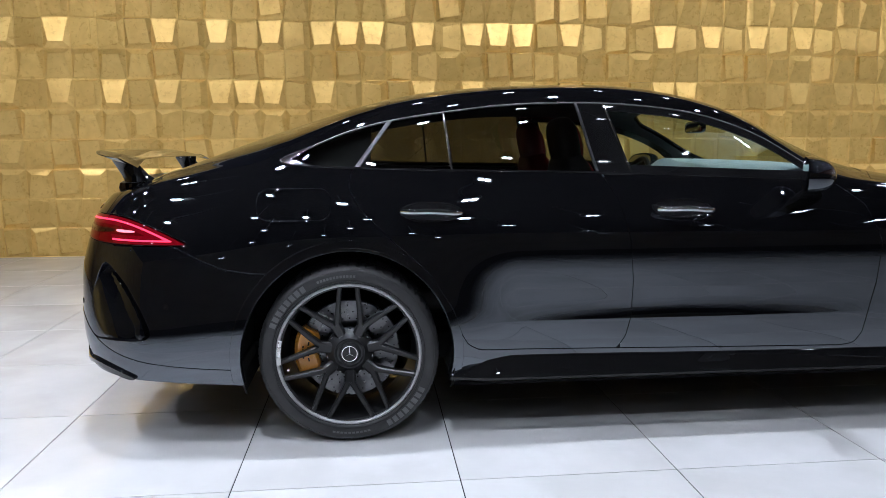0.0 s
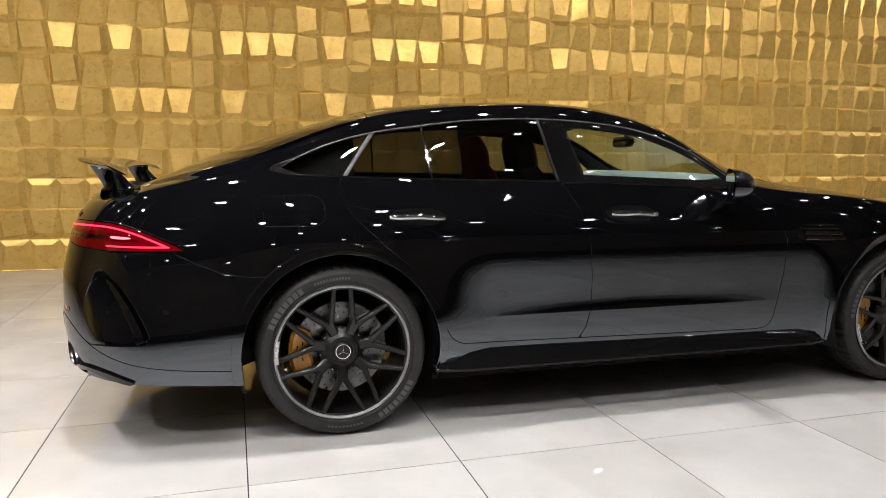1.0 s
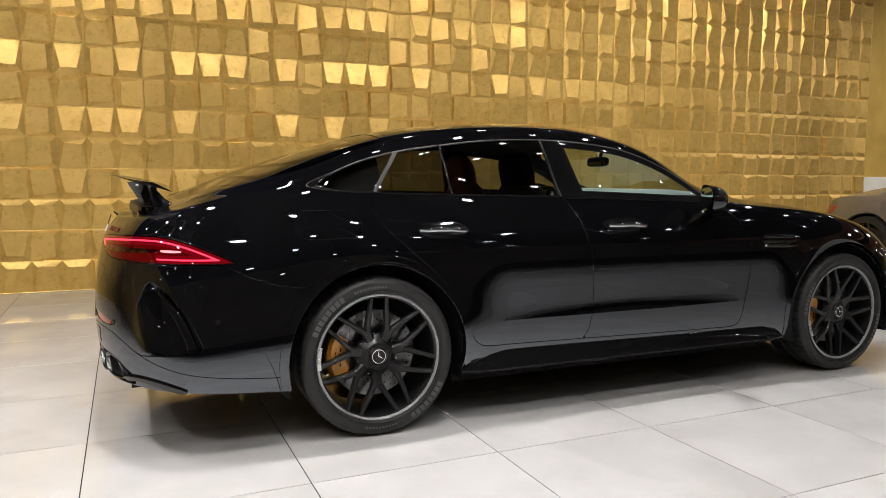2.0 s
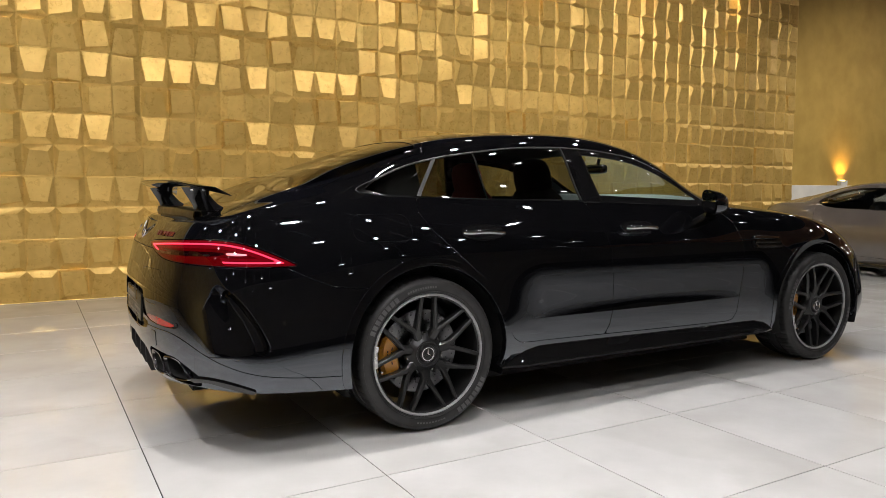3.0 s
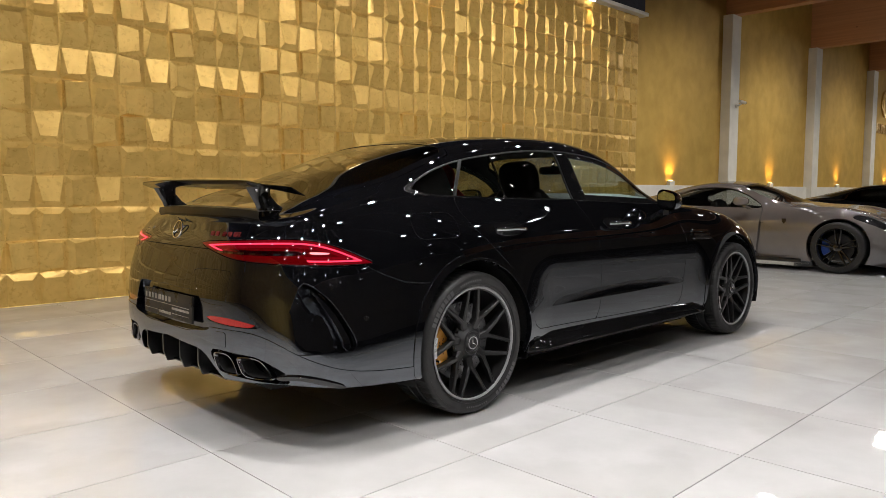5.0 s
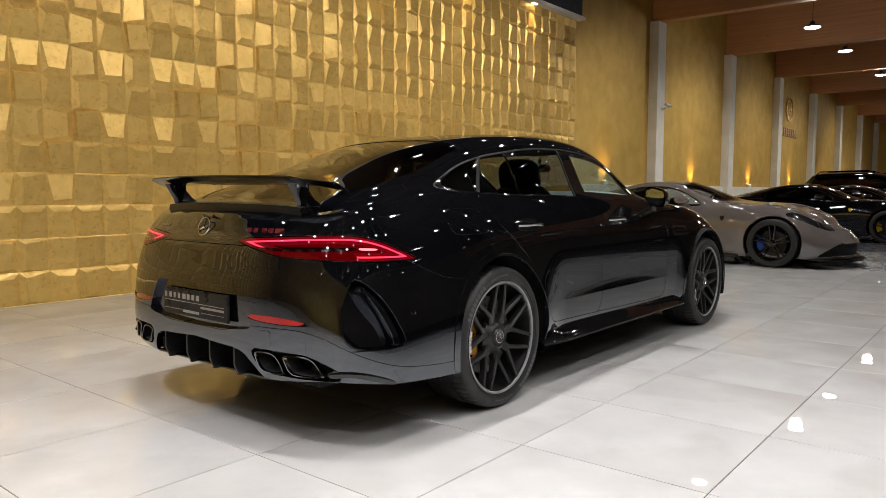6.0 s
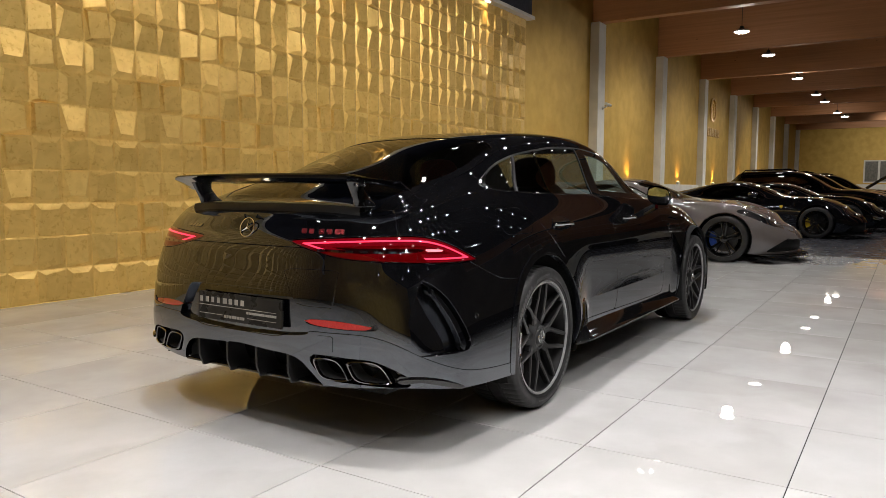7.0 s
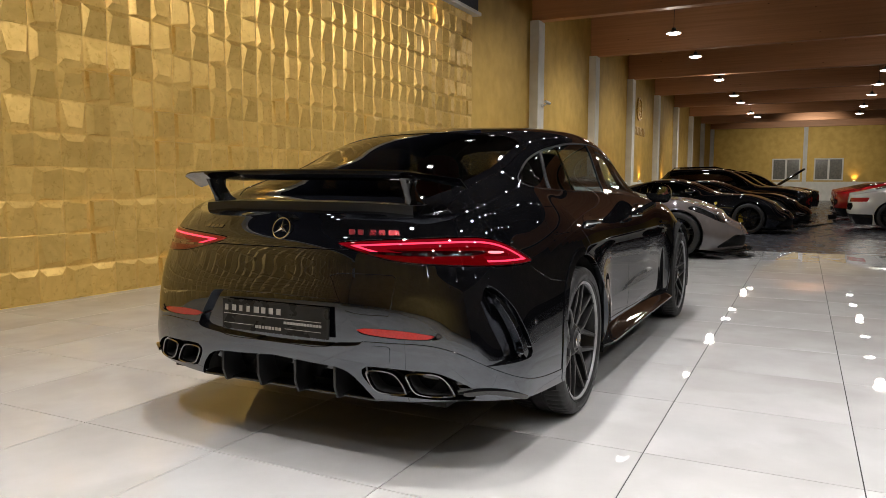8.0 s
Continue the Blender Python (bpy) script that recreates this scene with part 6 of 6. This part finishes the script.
parked_car("coupe", M_GREY, pose(9.0, 7.2, 0, 0, 0, -90), "taupe grey sports coupe parked nose out by the gold wall", M_BLUE, clear=True)
parked_car("coupe", M_BLACK, pose(15.6, 6.6, 0, 0, 0, -90), "glossy black sports coupe parked nose out on dark floor", M_YELLOW)
parked_car("coupe", M_BLACK, pose(19.0, 6.2, 0, 0, 0, -90), "glossy black sports coupe in the parked row")
parked_car("suv", M_BLACK, pose(22.6, 6.4, 0, 0, 0, -90), "glossy black off-road car with roof rails")
parked_car("suv", M_BLACK, pose(26.6, 6.3, 0, 0, 0, -90), "glossy black off-road car in the parked row")
parked_car("suv", M_BLACK, pose(31.0, 6.0, 0, 0, 0, -90), "glossy black off-road car far down the row")
parked_car("coupe", M_YELLOW, pose(39.0, 5.8, 0, 0, 0, -90), "yellow sports coupe far down the row")
parked_car("coupe", M_BLACK, pose(43.5, 6.3, 0, 0, 0, -90), "black sports coupe with its bonnet raised", lid=True)
parked_car("coupe", M_WHITEP, pose(18.6, .75, 0, 0, 0, -90), "white sports coupe parked tail out")
for i, x in enumerate((24.0, 28.5, 33.0, 37.5)):
    parked_car("coupe", M_REDP, pose(x, .9 - .1 * i, 0, 0, 0, -90), "red sports coupe parked tail out in a row")

# ---- fittings on the walls ----
def uplight(m):
    u = tagged(new("wall_uplight"), label="small white uplight box glowing on the dado ledge", category="lamp", group="wall uplights")
    u.matrix_basis = m
    bm = bmesh.new()
    box(bm, -.11, -.04, 0, .11, .045, .10, bevel=.006)
    part("box", bm, M_WHITE, u)
    part("lens", boxed(-.05, -.02, .1005, .05, .03, .106), M_UPGLOW, u, "glowing amber lens")
    for lean in (-.3, .3):
        d = bpy.data.lights.new("uplight_beam", "SPOT")
        d.energy, d.spot_size, d.spot_blend, d.color, d.shadow_soft_size = 46, radians(74), 1.0, (1.0, .58, .17), .03
        new("uplight_beam", d).matrix_basis = m @ look((lean * .1, -.035, .13), (lean, .075, 1.1))


M_UPGLOW = glow("uplight_lens", (1.0, .6, .2), 25.0)
for k in range(8):
    uplight(pose(12.74 + 5.75 * k, REAR_Y - .055, 1.251))
uplight(pose(X_END - .055, -.6, 1.452, 0, 0, -90))

# camera on the first pillar
cctv = tagged(new("security_camera"), label="small white security camera on a pillar", category="camera")
cctv.matrix_basis = pose(15.62, REAR_Y - .25, 3.27)
bm = bmesh.new()
revolve(bm, [(.001, -.0), (.05, .0), (.05, -.02), (.03, -.035), (.001, -.035)], 20)
part("base", bm, M_WHITE, cctv, smooth=True)
bm = bmesh.new()
tube(bm, [(0, -.02, 0), (0, -.10, .02), (.04, -.14, .06)], .018)
part("arm", bm, M_WHITE, cctv, smooth=True)
bm = bmesh.new()
tube(bm, [(-.07, -.12, .10), (.03, -.15, .085), (.12, -.18, .07)], .04, 14)
hood = part("housing", bm, M_WHITE, cctv, smooth=True)
bm = bmesh.new()
tube(bm, [(.12, -.18, .07), (.135, -.185, .067)], .033, 14)
part("lens", bm, M_GLOSS, hood)

# sign on the gold wall: a plain disc and a row of plain blocks
sign = tagged(new("wall_sign"), label="raised gold sign, a disc over a row of blocks", category="sign")
sign.matrix_basis = pose(29.6, REAR_Y, 4.5)
bm = bmesh.new()
revolve(bm, [(.52, -.0), (.52, -.06), (.44, -.06), (.44, 0)], 48)
bar(bm, (-.16, -.05, .28), (-.16, -.05, -.28), .12, .12, (0, -1, 0), .05, .05, .1)
bar(bm, (.16, -.05, .28), (.16, -.05, -.28), .12, .12, (0, -1, 0), .05, .05, .1)
part("disc", bm, M_SIGN, sign, smooth=False)
for k in range(8):
    part("block", boxed(-1.25 + .32 * k, -.06, -1.15, -1.03 + .32 * k, 0, -.8, bevel=.01), M_SIGN, sign)

# end wall windows
for i, y in enumerate((3.2, .25)):
    w = tagged(new("window_%d" % (i + 1)), label="white two-light window with dark panes", category="window", kind="structure")
    w.matrix_basis = pose(X_END - .001, y + .9, 1.55)
    bm = bmesh.new()
    for y0, y1, z0, z1 in ((-1, 1, 0, .1), (-1, 1, 1.6, 1.7), (-1, -.9, .1, 1.6), (.9, 1, .1, 1.6), (-.07, .07, .1, 1.6)):
        box(bm, -.08, y0, z0, 0, y1, z1)
    part("window_frame", bm, M_WHITE, w)
    for y0 in (-.9, .07):
        part("pane", boxed(-.03, y0, .1, -.02, y0 + .83, 1.6), M_PANE, w)
structure("dado", boxed(X_END - .06, Y_SOUTH, 0, X_END - .001, REAR_Y - .3, 1.45), M_WHITE, "white dado on the end wall")

# loose things on the dark floor of the aisle
cable = tagged(new("cable"), label="thin black charging cable lying on the dark floor", category="cable")
cable.matrix_basis = pose(17.9, 2.69, 0)
bm = bmesh.new()
tube(bm, [(2.05 * t + .1 * math.sin(9 * t), -.4 * t + .16 * math.sin(14 * t) * (1 - t) + .05 * math.sin(31 * t), .012) for t in [k / 40 for k in range(41)]] + [(3.0, -.75, .012), (4.0, -.82, .012)], .012, 6)
part("cord", bm, M_MATT, cable, smooth=True)
bm = bmesh.new()
box(bm, 3.95, -.87, .004, 4.15, -.77, .085, bevel=.02)
part("plug", bm, M_MATT, cable)
for x, y, w in ((24.7, 1.85, .13), (27.5, 1.63, .11), (30.2, 1.28, .16), (36.6, 1.44, .12)):
    box_ob = tagged(new("battery_charger"), label="small black battery charger box on the dark floor", category="charger", group="chargers in the aisle")
    box_ob.matrix_basis = pose(x, y, 0, 0, 0, 20 * w)
    part("case", boxed(-.1, -w, .001, .1, w, .13, bevel=.015), M_MATT, box_ob)
    bm = bmesh.new()
    tube(bm, [(0, -w, .05), (.05, -w - .15, .012), (.2, -w - .5, .012), (-.1, -w - .9, .012)], .01, 6)
    part("lead", bm, M_MATT, box_ob, smooth=True)

# scallop spots in the soffit
for k in range(6):
    x = 8.75 - 2.05 * k
    f = tagged(new("soffit_spot"), label="small recessed spot in the white soffit", category="lamp", group="soffit spots")
    f.matrix_basis = pose(x, 8.955, 4.585)
    bm = bmesh.new()
    box(bm, -.10, -.05, -.006, .10, .05, .0, bevel=.002)
    part("bezel", bm, M_WHITE, f)
    bm = bmesh.new()
    for s in (-.045, .045):
        revolve(bm, [(.001, -.009), (.032, -.0085), (.034, -.006)], 16, "z")
        bmesh.ops.translate(bm, verts=bm.verts[-48:], vec=(s, 0, 0))
    part("lens", bm, M_SPOTGLOW, f, "bright warm lens")
    d = bpy.data.lights.new("soffit_beam", "SPOT")
    d.energy, d.spot_size, d.spot_blend, d.color, d.shadow_soft_size = 40, radians(58), .8, (1.0, .68, .33), .03
    ob = new("soffit_beam", d)
    ob.matrix_basis = look((x, 8.93, 4.565), (x, 9.03, 3.7))

# ---- relief tiles of the gold wall ----
CW, CH, ROWS_N = .2755, .316, 15
X_SEAM = -1.349
pick = random.Random(7)


def cell_points(v):
    """Seam ridge, seam foot, raised edge and face of a folded tile, in its own plane (a right, b up, c out)."""
    r = random.Random(100 + v)
    hi = r.uniform(.036, .046)
    lo = .0155
    near, far, deep = lambda: r.uniform(.006, .01), lambda: r.uniform(.046, .068), lambda: r.uniform(.048, .068)
    kind = v % 5
    # corners: bottom left, bottom right, top right, top left as (in from side, in from bottom or top, height)
    if kind == 0:
        c = [(far(), deep(), hi), (far(), deep(), hi), (near(), near(), lo), (near(), near(), lo)]
    elif kind == 1:
        c = [(near(), near(), lo), (near(), near(), lo), (far(), deep(), hi), (far(), deep(), hi)]
    elif kind == 2:
        c = [(far() + .01, r.uniform(.006, .05), hi), (near(), near(), lo), (near(), near(), lo), (far(), deep() - .01, hi)]
    elif kind == 3:
        c = [(near(), near(), lo), (far(), deep() - .01, hi), (far() + .01, r.uniform(.006, .05), hi), (near(), near(), lo)]
    else:
        c = [(far() - .02, deep() - .02, hi), (near(), deep(), hi * .8), (far() - .02, near(), hi), (near() + .01, near() + .01, lo)]
    face = [(c[0][0], c[0][1], c[0][2]), (CW - c[1][0], c[1][1], c[1][2]), (CW - c[2][0], CH - c[2][1], c[2][2]), (c[3][0], CH - c[3][1], 0)]
    # the fourth corner keeps the face flat
    a, b, d = (Vector(p) for p in face[:3])
    n = (b - a).cross(d - a)
    q = Vector(face[3])
    z = a.z - (n.x * (q.x - a.x) + n.y * (q.y - a.y)) / n.z
    face[3] = (q.x, q.y, max(.006, min(.06, z)))
    ridge = [(0, 0, .0145), (CW, 0, .0145), (CW, CH, .0145), (0, CH, .0145)]
    g = .004
    foot = [(g, g, .0128), (CW - g, g, .0128), (CW - g, CH - g, .0128), (g, CH - g, .0128)]
    cx, cy = sum(p[0] for p in face) / 4, sum(p[1] for p in face) / 4
    inner = [(x + (cx - x) * .035, y + (cy - y) * .035, z + .0016) for x, y, z in face]
    edge = [(x, y, z - .0022) for x, y, z in face]
    return ridge + foot + edge + inner


CELL_FACES = [(4 * k + i, 4 * k + (i + 1) % 4, 4 * k + 4 + (i + 1) % 4, 4 * k + 4 + i) for k in range(3) for i in range(4)] + [(12, 13, 14, 15)]
VARIANTS = []
for v in range(30):
    me = bpy.data.meshes.new("relief_tile")
    me.from_pydata([(a, -c, b) for a, b, c in cell_points(v)], [], CELL_FACES)
    me.materials.append(M_GOLD)
    VARIANTS.append(me)
north = bpy.data.objects["wall_north"]
rest_v, rest_f = [], []
for col in range(-38, 43):
    for row in range(ROWS_N):
        if row % 2:
            kind = 0 if pick.random() < (.75 if col % 2 else .15) else pick.choice((2, 3, 3, 4))
        else:
            kind = 1 if pick.random() < .55 else pick.choice((1, 2, 3, 4))
        v = kind + 5 * pick.randrange(6)
        x, z = X_SEAM + CW * col, CH * row
        if -7 <= col < 19 and 3 <= row < 15:
            ob = new("relief_tile", VARIANTS[v])
            ob.parent = north
            ob.location = (x, WALL_Y, z)
        else:
            k = len(rest_v)
            rest_v += [(x + a, WALL_Y - c, z + b) for a, b, c in cell_points(v)]
            rest_f += [tuple(k + i for i in f) for f in CELL_FACES]
me = bpy.data.meshes.new("relief_tiles")
me.from_pydata(rest_v, [], rest_f)
me.materials.append(M_GOLD)
tagged(new("relief_tiles", me), label="gold leaf relief tiles covering the wall", kind="stuff").parent = north

# ---- floor tiles ----
T = .8
half, c = (T - .0045) / 2, .0006
verts = [(sx * (half - i * c), sy * (half - i * c), z) for i, z in ((0, -.012), (0, -c), (1, 0)) for sx, sy in ((-1, -1), (1, -1), (1, 1), (-1, 1))]
quads = [(4 * a + k, 4 * a + (k + 1) % 4, 4 * a + 4 + (k + 1) % 4, 4 * a + 4 + k) for a in (0, 1) for k in range(4)] + [(8, 9, 10, 11)]
tile_mesh = bpy.data.meshes.new("tile")
tile_mesh.from_pydata(verts, [], quads)
tile_mesh.materials.append(M_TILE)
floor_ob = bpy.data.objects["floor"]
rest_v, rest_f = [], []
for i in range(-15, 12):
    for j in range(-16, 9):
        x, y = .8 + T * i, 2.9 + T * j
        if -4.9 < x and -.4 < y:
            ob = new("tile", tile_mesh)
            ob.parent = floor_ob
            ob.location = (x, y, 0)
        else:
            k = len(rest_v)
            rest_v += [(x + a, y + b, z) for a, b, z in verts]
            rest_f += [tuple(k + n for n in q) for q in quads]
me = bpy.data.meshes.new("tiles")
me.from_pydata(rest_v, [], rest_f)
me.materials.append(M_TILE)
tagged(new("tiles", me), label="pale glossy porcelain floor tiles", kind="stuff").parent = floor_ob
rest_v, rest_f = [], []
for i in range(62):
    for j in range(-16, 9):
        x, y = 10.4 + T * i, 2.9 + T * j
        k = len(rest_v)
        rest_v += [(x + a, y + b, z) for a, b, z in verts]
        rest_f += [tuple(k + n for n in q) for q in quads]
me = bpy.data.meshes.new("dark_tiles")
me.from_pydata(rest_v, [], rest_f)
me.materials.append(M_DARKTILE)
tagged(new("dark_tiles", me), label="dark grey polished floor tiles of the rear hall", kind="stuff").parent = bpy.data.objects["floor_dark"]
